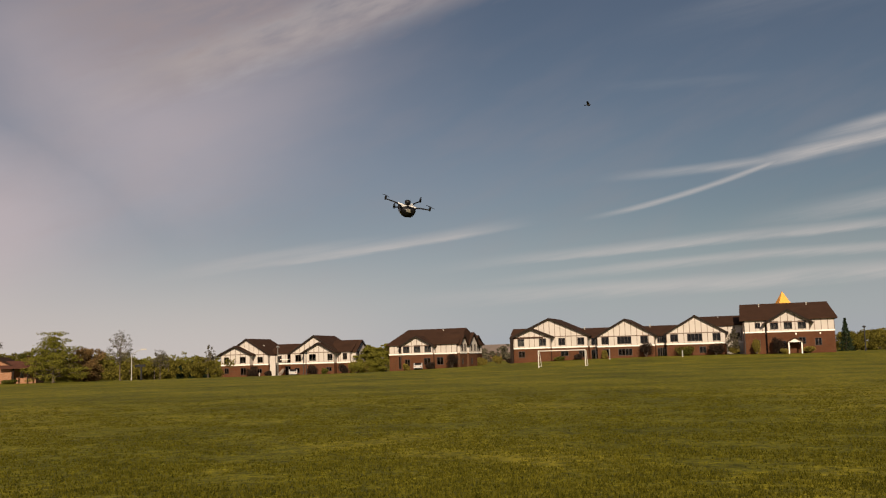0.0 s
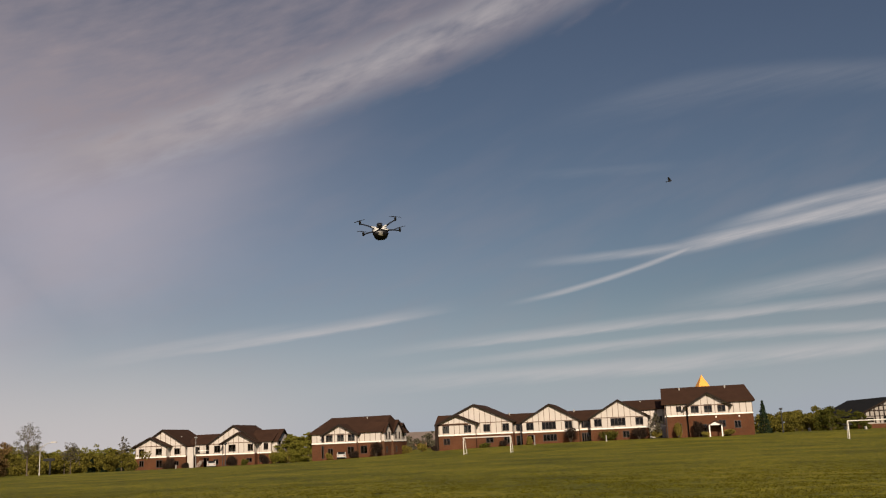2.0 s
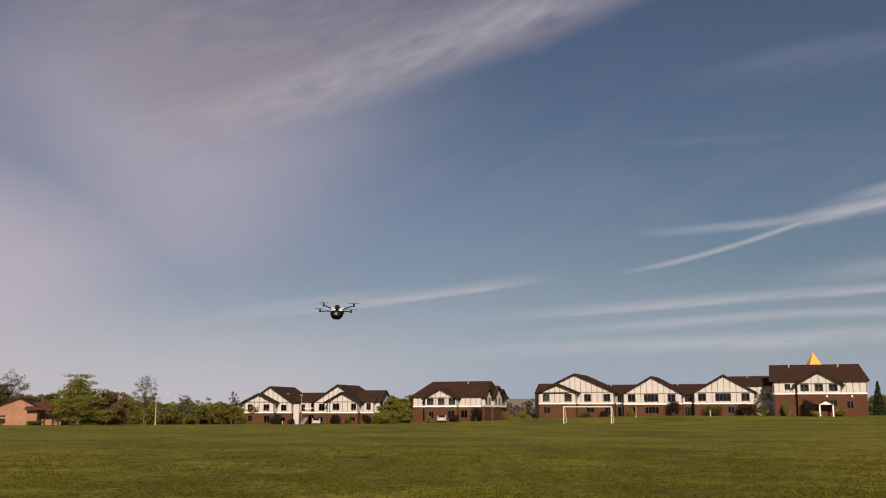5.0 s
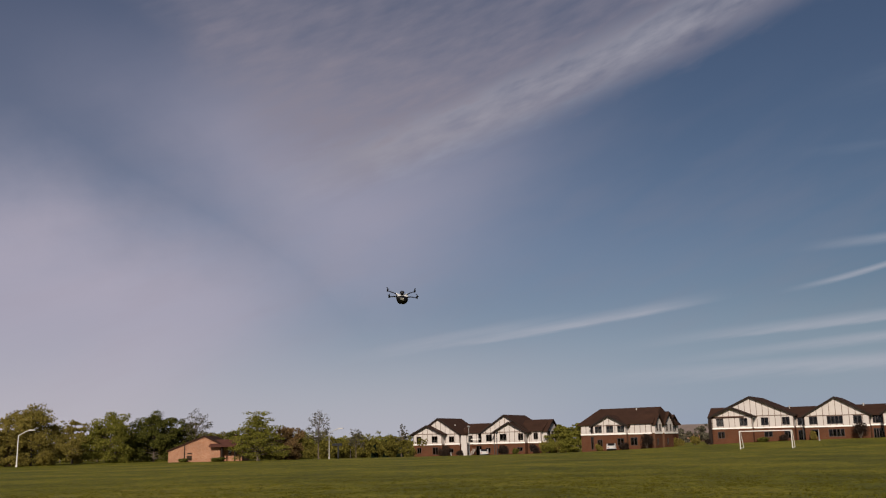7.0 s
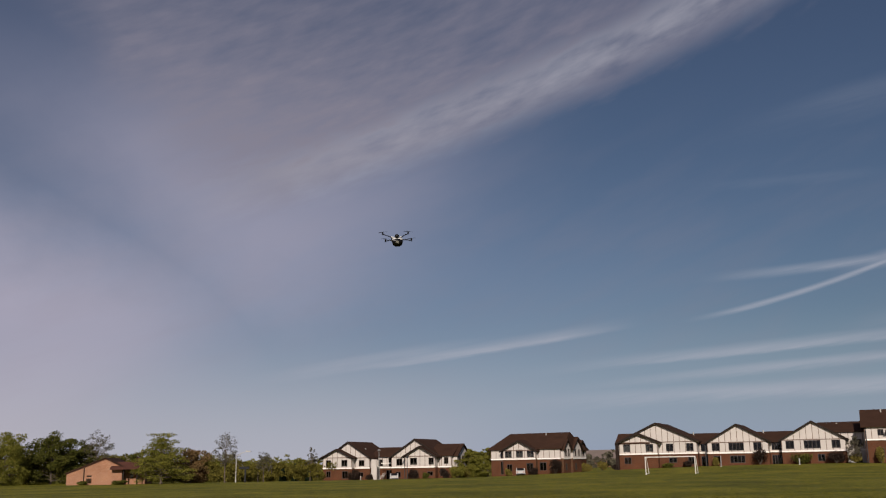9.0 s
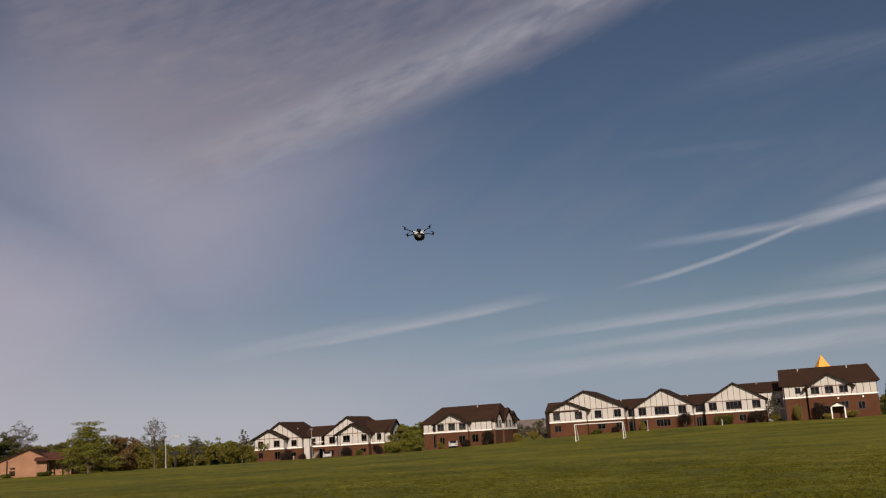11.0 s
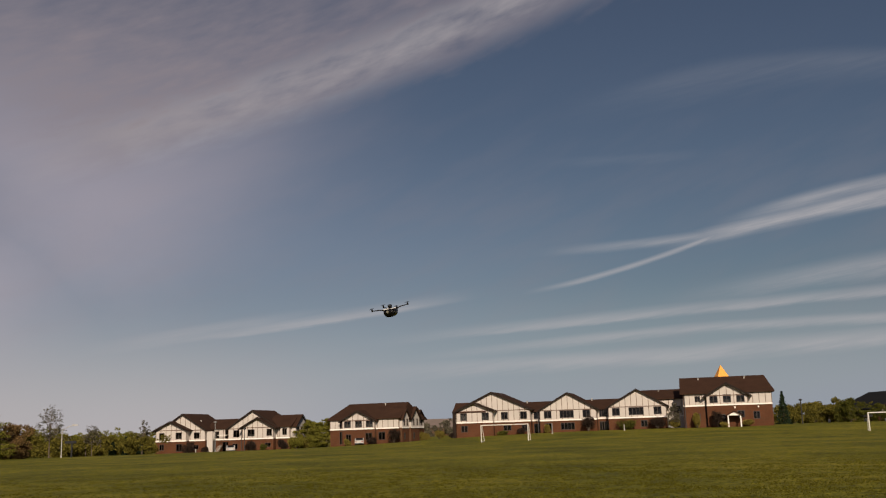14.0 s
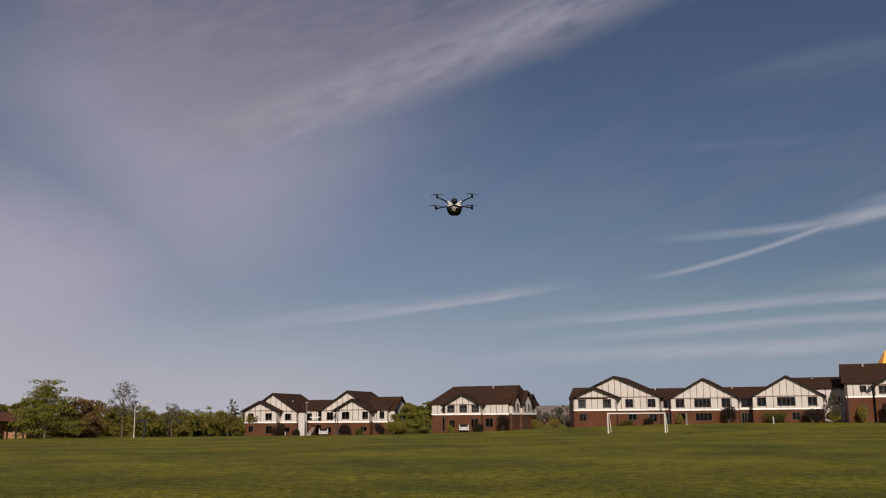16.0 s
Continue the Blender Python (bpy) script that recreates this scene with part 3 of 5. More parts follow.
def long_hall():
    h = empty("apartment_building", pose(19.2, 196, 0.3, 0, 0, -20), "long two-storey half-timbered building with brick ground floor and three gables", "building", "half-timbered buildings")
    wing(h, pose(9, 2.2, 0), 37.0, 9, 2.8, 4.7, 1.75, "ridge", [(7.9, 1.6, 3.1, 1.5), (21.2, 1.8, 3.1, 1.5)], [(7.9, 1.7, 0.1, 2.1), (21.2, 1.9, 0.1, 2.1)])
    wing(h, pose(0.2, 0, 0), 15.6, 12, 2.8, 5.05, 3.55, "gable", [(10.3, 1.4, 3.2, 1.5), (14.2, 1.4, 3.2, 1.5)], [(10.8, 1.6, 1.0, 1.1), (14.4, 1.4, 0.7, 1.5)])
    wing(h, pose(0.8, -1.3, 0), 7.6, 3, 2.8, 5.05, 1.6, "gable", [(1.5, 1.4, 3.2, 1.5), (6.0, 1.5, 3.2, 1.5)], [(1.6, 1.4, 0.9, 1.3)], over=0.7)
    wing(h, pose(17.7, 0, 0), 11.3, 11, 2.7, 4.7, 3.2, "gable", [(1.6, 1.5, 3.1, 1.5), (5.4, 2.8, 3.1, 1.5), (9.3, 1.5, 3.1, 1.5)], [(5.5, 2.8, 0.8, 1.4), (1.7, 1.4, 0.8, 1.4)])
    wing(h, pose(31.3, 0, 0), 11.2, 11, 2.75, 4.85, 3.2, "gable", [(1.5, 1.5, 3.2, 1.5), (5.4, 2.9, 3.2, 1.5), (9.5, 1.5, 3.2, 1.5)], [(6.8, 1.3, 0.9, 1.3), (9.8, 1.3, 0.9, 1.3)])
    wing(h, pose(38.0, 1.6, 0), 8.6, 9, 2.8, 6.2, 1.65, "ridge", [(6.4, 1.4, 3.3, 1.4)], [(6.2, 1.4, 0.6, 1.6)], wall_low=STUCCO)
    wing(h, pose(0.5, -0.9, 0), 5.9, 5.4, 2.8, 5.05, 1.6, "ridge", over=0.55, posts=False)
    # shade at the hall's left corner, added as a dark upright strip
    bm = bmesh.new()
    box(bm, 0.12, 0.72, -1.85, -1.4, -0.6, 5.0)
    part("corner_board", bm, TIMBER, h, "broad dark strip for the shaded corner")
    downpipe(h, 17.3, 0.2, 4.5)
    for x, y, z in ((14.2, 6.0, 6.5), (27.6, 6.0, 6.5), (41.0, 5.2, 7.5)):
        roof_vent(h, x, y, z)


def end_hall():
    h = empty("apartment_building", pose(60.7, 176, 0.75, 0, 0, -20), "tall end block with steep brown roof, half-timbered gable and brick base", "building", "half-timbered buildings")
    wing(h, pose(0, 0, 0), 15.9, 11, 4.0, 6.4, 2.85, "ridge", [(2.6, 1.0, 4.7, 1.1)], [(2.4, 1.1, 0.9, 1.7), (13.0, 1.2, 1.3, 1.4)], hips=(0, 1.3), over=0.55)
    wing(h, pose(4.2, -1.0, 0), 7.4, 4, 4.0, 5.75, 2.15, "gable", [(1.3, 1.45, 4.4, 1.5), (3.7, 1.45, 4.4, 1.5), (6.1, 1.45, 4.4, 1.5)], [(2.5, 1.5, 0.0, 2.3), (6.0, 1.3, 1.6, 1.3)], over=0.7)
    downpipe(h, 0.2, -0.15, 6.2)
    downpipe(h, 4.0, -0.15, 6.2)
    for k in (0, 1):
        porch = bmesh.new()
        roof_gable(porch, 7.6, 10.2, -3.2, -1.05, 2.0, 0.7, 0.25, 0.14, only=k)
        part("porch_roof", porch, ROOF, h)
    for x in (7.8, 10.0):
        bm = bmesh.new()
        box(bm, x - 0.11, x + 0.11, -3.1, -2.88, -0.5, 2.0)
        part("porch_post", bm, TRIM, h, "white porch post")
    bm = bmesh.new()
    prism(bm, [(7.6, 2.0), (10.2, 2.0), (8.9, 2.66)], -3.15, -3.05)
    part("porch_gable", bm, TRIM, h, "white porch gable")
    for x in (9.2, 13.4):
        bm = bmesh.new()
        box(bm, x - 0.12, x + 0.12, -1.2 if x < 11 else -0.2, -1.0 if x < 11 else -0.0, 3.35, 3.65)
        part("wall_lamp", bm, TRIM, h, "small white wall lamp")
    roof_vent(h, 3.0, 4.5, 9.0)
    roof_vent(h, 11.5, 4.5, 9.0)


def middle_house():
    turn = pose(-6.2, 200, -0.75, 0, 0, -25)
    h = empty("apartment_building", turn, "two-storey half-timbered house with broad brown roof and brick ground floor", "building", "half-timbered buildings")
    wing(h, pose(0, 0, 0), 15.4, 11, 3.3, 5.4, 2.9, "ridge", [(2.6, 0.8, 3.5, 1.7)], [(2.6, 0.9, 0.3, 2.6), (11.6, 1.5, 1.0, 1.6), (14.2, 1.0, 1.0, 1.4)], hips=(2.4, 0.5))
    wing(h, pose(3.2, -0.9, 0), 7.2, 4, 3.3, 5.0, 1.85, "gable", [(1.2, 1.5, 3.6, 1.55), (3.7, 1.5, 3.6, 1.55), (6.1, 1.5, 3.6, 1.55)], [(1.4, 1.2, 0.9, 1.4), (5.9, 1.5, 1.0, 1.5)], over=0.6)
    for y, w, rise in ((0.4, 3.6, 1.7), (5.2, 4.6, 2.0), (10.2, 4.4, 1.6)):
        wing(h, pose(15.9 if y < 8 else 15.0, y, 0, 0, 0, 90), w, 3.5, 3.3, 5.2, rise, "gable", [(w * 0.3, 0.7, 3.7, 1.4), (w * 0.72, 0.7, 3.7, 1.4)], [(w * 0.35, 0.9, 1.0, 1.3)], over=0.4, posts=False)
    roof_vent(h, 10.5, 4.6, 8.0)
    downpipe(h, 2.9, -0.15, 5.2)
    wing(h, pose(3, 9, 0), 12, 6, 3.3, 5.2, 2.3, "ridge", hips=(1, 1))


def left_house():
    turn = pose(-43.7, 214, -1.42, 0, 0, -18)
    h = empty("apartment_building", turn, "two-storey half-timbered house with twin gables and open stair", "building", "half-timbered buildings")
    wing(h, pose(0.5, 0, 0), 10.6, 11, 2.7, 4.9, 3.35, "gable", [(8.6, 1.3, 3.1, 1.3)], [(2.0, 1.2, 0.8, 1.2), (8.4, 1.2, 0.8, 1.0)])
    wing(h, pose(0.2, -1.4, 0), 7.2, 4, 2.7, 5.0, 1.7, "gable", [(1.4, 1.25, 3.1, 1.4), (5.4, 1.45, 3.1, 1.4)], [(1.4, 1.1, 0.8, 1.3), (5.5, 1.4, 0.5, 1.6)], over=0.7)
    wing(h, pose(10.5, 3.2, 0), 6.5, 7, 2.7, 5.2, 1.7, "ridge", [(1.7, 1.1, 3.0, 1.5), (4.4, 1.5, 2.9, 1.9)], [(3.8, 1.5, 0.0, 2.2)])
    wing(h, pose(16.2, 0.4, 0), 11.4, 11, 2.7, 4.9, 3.6, "gable", [(1.9, 1.4, 3.1, 1.5)], [(1.6, 1.2, 0.6, 1.2)])
    wing(h, pose(20.2, -1.2, 0), 7.0, 5, 2.7, 5.0, 1.9, "gable", [(2.0, 1.6, 3.2, 1.45), (6.1, 1.2, 3.2, 1.45)], [(2.2, 1.3, 0.8, 1.2), (5.8, 1.3, 0.9, 0.9)], over=0.7)
    wing(h, pose(25.6, 0.6, 0), 4.6, 8, 2.7, 5.2, 2.1, "ridge", [(3.4, 1.0, 3.3, 1.4)], [(2.6, 1.2, 0.8, 1.3)])
    wing(h, pose(31.2, 1.2, 0, 0, 0, 90), 6.6, 2, 2.7, 5.1, 2.2, "gable", [(1.4, 1.1, 3.1, 1.9), (3.3, 1.1, 3.1, 1.9), (5.2, 1.1, 3.1, 1.9)], [(3.3, 1.1, 0.9, 1.2)], over=0.4, posts=False)
    roof_vent(h, 8.5, 3.0, 6.6)
    roof_vent(h, 10.0, 5.0, 5.8)
    downpipe(h, 19.6, -0.2, 4.8)
    bm = bmesh.new()
    box(bm, 11.6, 12.9, -0.3, 0.1, -0.8, 4.5)
    part("stair_wall", bm, STUCCO, h, "tall white stair wall")
    for i in range(9):
        bm = bmesh.new()
        box(bm, 13.0, 13.9, 0.2 + 0.28 * i, 0.5 + 0.28 * i, 0.14 + 0.17 * i, 0.20 + 0.17 * i)
        part("stair_tread", bm, CONCRETE, h)
    for z in (2.6, 3.6):
        bm = bmesh.new()
        box(bm, 12.9, 16.0, 2.0, 2.08, z, z + 0.12)
        part("balcony_rail", bm, TRIM, h, "white balcony rail")


long_hall()
end_hall()
middle_house()
left_house()


# ---- field furniture ----
def at_bearing(az, r):
    return r * math.sin(radians(az)), r * math.cos(radians(az))


def goal(m, label):
    g = empty("soccer_goal", m, label, "goal", "soccer goals")
    w, hgt, d = 7.32, 2.44, 2.0
    for x in (0, w):
        bm = bmesh.new()
        tube(bm, (x, 0, -0.15), (x, 0, hgt), 0.075, n=10)
        part("post", bm, POST, g)
        bm = bmesh.new()
        tube(bm, (x, 0, hgt - 0.03), (x, 0.8, hgt - 0.05), 0.05)
        tube(bm, (x, 0.8, hgt - 0.05), (x, d, 0.04), 0.05)
        tube(bm, (x, 0, 0.05), (x, d, 0.05), 0.05)
        part("net_stay", bm, POST, g)
    bm = bmesh.new()
    tube(bm, (-0.06, 0, hgt), (w + 0.06, 0, hgt), 0.075, n=10)
    part("crossbar", bm, POST, g)


def ground_at(x, y):
    return height(x, y)


goal(pose(18.55, 147.6, ground_at(22, 147) + 0.10, 0, 0, -20), "white steel soccer goal on the mown field before the gabled building")
goal(pose(68.3, 124.2, ground_at(70, 122) - 0.02, 0, 0, -22), "white steel soccer goal near the far dark-roofed house")


def lamp_post(x, y, hgt, arm, mat, label, base_r=0.11):
    p = empty("street_lamp", pose(x, y, ground_at(x, y)), label, "lamp")
    bm = bmesh.new()
    lathe(bm, [(base_r * 1.5, -0.2), (base_r * 1.5, 0.25), (base_r, 0.35), (base_r * 0.7, hgt)], 10)
    part("pole", bm, mat, p)
    if arm:
        bm = bmesh.new()
        tube(bm, (0, 0, hgt - 0.05), (arm * 0.45, 0, hgt + 0.55), 0.05)
        tube(bm, (arm * 0.45, 0, hgt + 0.55), (arm * 0.8, 0, hgt + 0.75), 0.05)
        part("arm", bm, mat, p)
        bm = bmesh.new()
        prism(bm, [(arm * 0.72, hgt + 0.66), (arm * 1.15, hgt + 0.72), (arm * 1.15, hgt + 0.84), (arm * 0.75, hgt + 0.90)], -0.16, 0.16)
        part("lamp_head", bm, CONCRETE, p)
    else:
        bm = bmesh.new()
        lathe(bm, [(0.12, hgt), (0.34, hgt + 0.12), (0.34, hgt + 0.28), (0.10, hgt + 0.4)], 10)
        part("lamp_head", bm, mat, p)


lamp_post(-94.3, 141.4, 5.0, 2.6, POST, "white steel street lamp with a long arm at the field's edge", 0.10)
lamp_post(-48.2, 161.0, 4.3, 2.2, CONCRETE, "pale street lamp beside a young tree", 0.08)
lamp_post(86.0, 181.0, 4.4, 0, STEEL_DARK, "dark lamp post before the woodland edge", 0.12)
lamp_post(121.5, 191.0, 7.9, 0, STEEL_GREY, "tall grey floodlight pole beside the dark-roofed house", 0.11)
lamp_post(148.0, 190.0, 5.0, 0, STEEL_DARK, "dark lamp post before the woodland edge", 0.12)


lamp_post(-23.6, 199.5, 4.4, 0, STEEL_DARK, "dark lamp post before the twin-gabled house", 0.10)
lamp_post(-29.9, 202.5, 6.0, 0, STEEL_GREY, "grey lamp post beside the open stair", 0.09)


def marker_post(x, y, hgt, mat):
    p = empty("marker_post", pose(x, y, ground_at(x, y)), "short pale marker post on the grass before brick wall", "post", "marker posts")
    bm = bmesh.new()
    lathe(bm, [(0.10, -0.2), (0.10, hgt - 0.08), (0.07, hgt)], 10)
    part("shaft", bm, mat, p)
    bm = bmesh.new()
    lathe(bm, [(0.16, -0.1), (0.16, 0.05), (0.10, 0.08)], 10)
    part("foot", bm, CONCRETE, p)


marker_post(36.2, 180, 1.9, STEEL_GREY)
marker_post(49.3, 177, 1.1, CONCRETE)
marker_post(-33.4, 200, 0.9, CONCRETE)


def utility_box(x, y, s):
    p = empty("utility_box", pose(x, y, ground_at(x, y)), "small pale utility cabinet at the woodland edge", "cabinet", "utility cabinets")
    bm = bmesh.new()
    box(bm, -0.4 * s, 0.4 * s, -0.25, 0.25, 0.08, 1.3 * s)
    bmesh.ops.bevel(bm, geom=bm.edges[:], offset=0.03, segments=1, affect="EDGES")
    part("casing", bm, CONCRETE, p)
    bm = bmesh.new()
    box(bm, -0.46 * s, 0.46 * s, -0.3, 0.3, -0.15, 0.08)
    part("plinth", bm, CONCRETE, p)


utility_box(94.5, 187, 0.5)
utility_box(100.5, 184, 0.5)
utility_box(98.0, 172, 0.4)


def sign_board(x, y):
    s = empty("notice_board", pose(x, y, ground_at(x, y)), "dark notice board on a single post at the field's edge", "sign")
    bm = bmesh.new()
    box(bm, -0.12, 0.12, -0.1, 0.1, -0.2, 2.5)
    part("post", bm, SHELL_BLACK, s)
    bm = bmesh.new()
    box(bm, -1.05, 0.65, -0.14, 0.14, 2.15, 2.55)
    part("board", bm, SHELL_BLACK, s)


sign_board(-46.0, 159.0)


# ---- other buildings ----
def cottage(m, label):
    h = empty("cottage", m, label, "house", "tan brick cottages")
    pieces = [("gable_wall", [(0, -0.3), (9.0, -0.3), (9.0, 2.85), (6.2, 4.2), (0, 1.85)], 0, 9, TAN_BRICK),
              ("roof", [(-0.25, 1.78), (-0.25, 1.98), (6.2, 4.42), (6.2, 4.22)], -0.25, 9.2, ROOF),
              ("roof", [(6.2, 4.22), (6.2, 4.42), (9.5, 2.83), (9.5, 2.63)], -0.25, 9.2, ROOF),
              ("wing_wall", [(9.004, -0.3), (12.4, -0.3), (12.4, 2.9), (10.9, 3.75), (9.004, 2.7)], 1.8, 8, TAN_BRICK),
              ("wing_roof", [(9.51, 3.02), (9.51, 3.2), (10.9, 3.97), (10.9, 3.77)], 1.6, 8.2, ROOF),
              ("wing_roof", [(10.9, 3.77), (10.9, 3.97), (12.7, 2.95), (12.7, 2.75)], 1.6, 8.2, ROOF),
                            ("window", [(3.2, 0.25), (4.1, 0.25), (4.1, 1.05), (3.2, 1.05)], -0.03, 0.05, GLASS),
              ("vent", [(3.3, 1.3), (4.1, 1.3), (4.1, 1.55), (3.3, 1.55)], -0.03, 0.05, TIMBER),
              ("downpipe", [(2.75, -0.1), (2.9, -0.1), (2.9, 2.75), (2.75, 2.75)], -0.12, -0.01, TIMBER),
              ("porch_window", [(10.0, 0.9), (10.5, 0.9), (10.5, 2.2), (10.0, 2.2)], 1.76, 1.9, GLASS),
              ("porch_window", [(11.2, 0.9), (11.6, 0.9), (11.6, 2.2), (11.2, 2.2)], 1.76, 1.9, GLASS)]
    for name, outline, y0, y1, mat in pieces:
        bm = bmesh.new()
        prism(bm, outline, y0, y1)
        part(name, bm, mat, h)
    bm = bmesh.new()
    prism(bm, [(1.79, 3.55), (1.79, 3.72), (-1.1, 2.60), (-1.1, 2.43)], 7.2, 12.1, "x")
    part("porch_roof", bm, ROOF_RED, h, "red-brown shingled porch roof")
    for x in (9.35, 11.6):
        bm = bmesh.new()
        box(bm, x - 0.11, x + 0.11, -0.5, -0.28, -0.3, 2.42)
        part("porch_post", bm, TIMBER, h)
    bm = bmesh.new()
    box(bm, 10.4, 10.9, 4.0, 4.5, 3.2, 4.5)
    part("chimney", bm, ROOF, h)


def dark_house():
    h = empty("half_timbered_house", pose(107.5, 192, ground_at(115, 194), 0, 0, -4), "half-timbered house with wide dark roof beyond the field", "house", "half-timbered buildings")
    # upper walls take the stucco with shadow in its colour
    finish = dict(roof=ROOF_DARK, wall_up=STUCCO_SHADED, step=1.05, timber_w=0.30, batten=TIMBER, trim=False)
    wing(h, pose(0, 0, 0), 16.4, 20, 0.9, 2.5, 3.7, "gable", [(3.0, 1.6, 1.2, 1.0), (12.4, 1.6, 1.2, 1.0)], [], **finish)
    wing(h, pose(6.4, -1.6, 0), 8.2, 4, 0.9, 2.3, 2.6, "gable", [(2.2, 1.6, 1.1, 1.0), (6.0, 1.6, 1.1, 1.0)], [], **finish)
    bm = bmesh.new()
    box(bm, 14.0, 15.0, 4.0, 5.0, 2.5, 6.0)
    part("chimney", bm, STUCCO, h, "white chimney")
    bm = bmesh.new()
    box(bm, 13.95, 15.05, 3.95, 5.05, 6.0, 6.5)
    part("chimney_cap", bm, STEEL_DARK, h)


def spire():
    h = empty("church_spire", pose(76.3, 196, 0.8), "golden pyramid spire rising behind the tall roof", "spire")
    bm = bmesh.new()
    v = [bm.verts.new((x, y, 8.4)) for x, y in ((-1.95, -1.95), (1.95, -1.95), (1.95, 1.95), (-1.95, 1.95))]
    mid = [bm.verts.new((x * 0.74, y * 0.74, 9.7)) for x, y in ((-1.95, -1.95), (1.95, -1.95), (1.95, 1.95), (-1.95, 1.95))]
    tip = bm.verts.new((0, 0, 12.75))
    bm.faces.new(v)
    for i in range(4):
        j = (i + 1) % 4
        bm.faces.new((v[i], v[j], mid[j], mid[i]))
        bm.faces.new((mid[i], mid[j], tip))
    part("spire_roof", bm, SPIRE, h)
    bm = bmesh.new()
    box(bm, -1.6, 1.6, -1.6, 1.6, -1.0, 8.38)
    part("tower", bm, BRICK, h, "brick tower")


def distant_house(x, y, turn, w):
    z = ground_at(x, y)
    h = empty("distant_house", pose(x, y, z, 0, 0, turn), "far low house with a grey-brown roof", "house", "distant houses")
    wing(h, pose(0, 0, 0), w, 9, 0.9, 2.7, 2.3, "ridge", [(w * 0.3, 1.4, 1.2, 1.1), (w * 0.7, 1.4, 1.2, 1.1)], posts=False, trim=False, roof=material("weathered_shingle", (0.16, 0.125, 0.11), 0.9, vary=0.2, scale=0.5), wall_low=TAN_BRICK, wall_up=TAN_BRICK)


TAN = "low tan brick cottage with lopsided brown gable and open porch"
cottage(pose(-75.9, 157.0, ground_at(-74, 158), 0, 0, 10), TAN)
x, y = at_bearing(-35.2, 184)
cottage(pose(x, y, ground_at(x, y), 0, 0, 26) @ pose(-7.2, 0, 0), "low tan brick cottage with brown gable under tall trees")
dark_house()
spire()
distant_house(18.5, 292, -12, 15)
distant_house(27.0, 330, 10, 14)


# ---- vehicles ----
def parked_car(x, y, turn, paint, label):
    c = empty("car", pose(x, y, ground_at(x, y) - 0.05, 0, 0, turn), label, "car", "parked cars")
    bm = bmesh.new()
    prism(bm, [(-2.2, 0.35), (2.2, 0.35), (2.25, 0.75), (1.2, 0.92), (0.55, 1.42), (-1.1, 1.45), (-1.9, 0.98), (-2.25, 0.9)], -0.85, 0.85)
    bmesh.ops.bevel(bm, geom=bm.edges[:], offset=0.06, segments=2, affect="EDGES")
    part("body", bm, paint, c)
    for name, outline in (("windscreen", [(0.60, 1.36), (1.12, 0.98), (1.17, 1.00), (0.65, 1.40)]), ("rear_window", [(-1.16, 1.42), (-1.84, 1.04), (-1.88, 1.07), (-1.20, 1.46)])):
        bm = bmesh.new()
        prism(bm, outline, -0.68, 0.68)
        part(name, bm, SHELL_BLACK, c)
    for xx, name in ((-2.27, "tail_lamp"), (2.22, "headlight")):
        for yy in (-0.72, 0.46):
            bm = bmesh.new()
            box(bm, xx, xx + 0.05, yy, yy + 0.26, 0.66, 0.80)
            part(name, bm, LAMP_RED if xx < 0 else SHELL_WHITE, c)
        bm = bmesh.new()
        box(bm, xx - 0.02, xx + 0.07, -0.78, 0.78, 0.30, 0.46)
        part("bumper", bm, SHELL_BLACK, c)
    for y0 in (-0.87, 0.84):
        bm = bmesh.new()
        prism(bm, [(0.95, 0.98), (0.5, 1.34), (-1.0, 1.36), (-1.55, 0.98)], y0, y0 + 0.03)
        part("side_window", bm, SHELL_BLACK, c)
    for xx in (-1.35, 1.4):
        for yy in (-0.86, 0.66):
            bm = bmesh.new()
            tube(bm, (xx, yy, 0.33), (xx, yy + 0.2, 0.33), 0.33, n=14)
            wheel = part("wheel", bm, SHELL_BLACK, c)
            bm = bmesh.new()
            tube(bm, (xx, yy - 0.01, 0.33), (xx, yy + 0.21, 0.33), 0.19, n=10)
            part("rim", bm, SHELL_WHITE, wheel)


LAMP_RED = material("red_lamp_lens", (0.25, 0.015, 0.012), 0.3, vary=0.05)
CAR_WHITE = material("white_car_paint", (0.50, 0.49, 0.48), 0.3, vary=0.04)
parked_car(-27.2, 206.2, 97, CAR_WHITE, "white saloon car parked beside the open stair")
parked_car(-0.2, 193.6, 88, CAR_WHITE, "white saloon car parked before the brown-roofed house")


# ---- trees ----
def leaf_mesh(name, pts, size, rng):
    """Small bent leaf sprays, one at each point."""
    n = len(pts)
    pts = np.asarray(pts, float)
    a = rng.normal(size=(n, 3))
    a /= np.linalg.norm(a, axis=1)[:, None]
    b = np.cross(a, rng.normal(size=(n, 3)))
    b /= np.linalg.norm(b, axis=1)[:, None] + 1e-9
    s = size * rng.uniform(0.6, 1.4, (n, 1))
    c = np.cross(a, b) * s * 0.25
    verts = np.empty((n, 4, 3))
    verts[:, 0], verts[:, 1], verts[:, 2], verts[:, 3] = pts - a * s, pts + b * s * 0.55 + c, pts + a * s, pts - b * s * 0.55 + c
    me = bpy.data.meshes.new(name)
    idx = np.arange(n * 4).reshape(n, 4)
    me.from_pydata(verts.reshape(-1, 3).tolist(), [], idx.tolist())
    return me


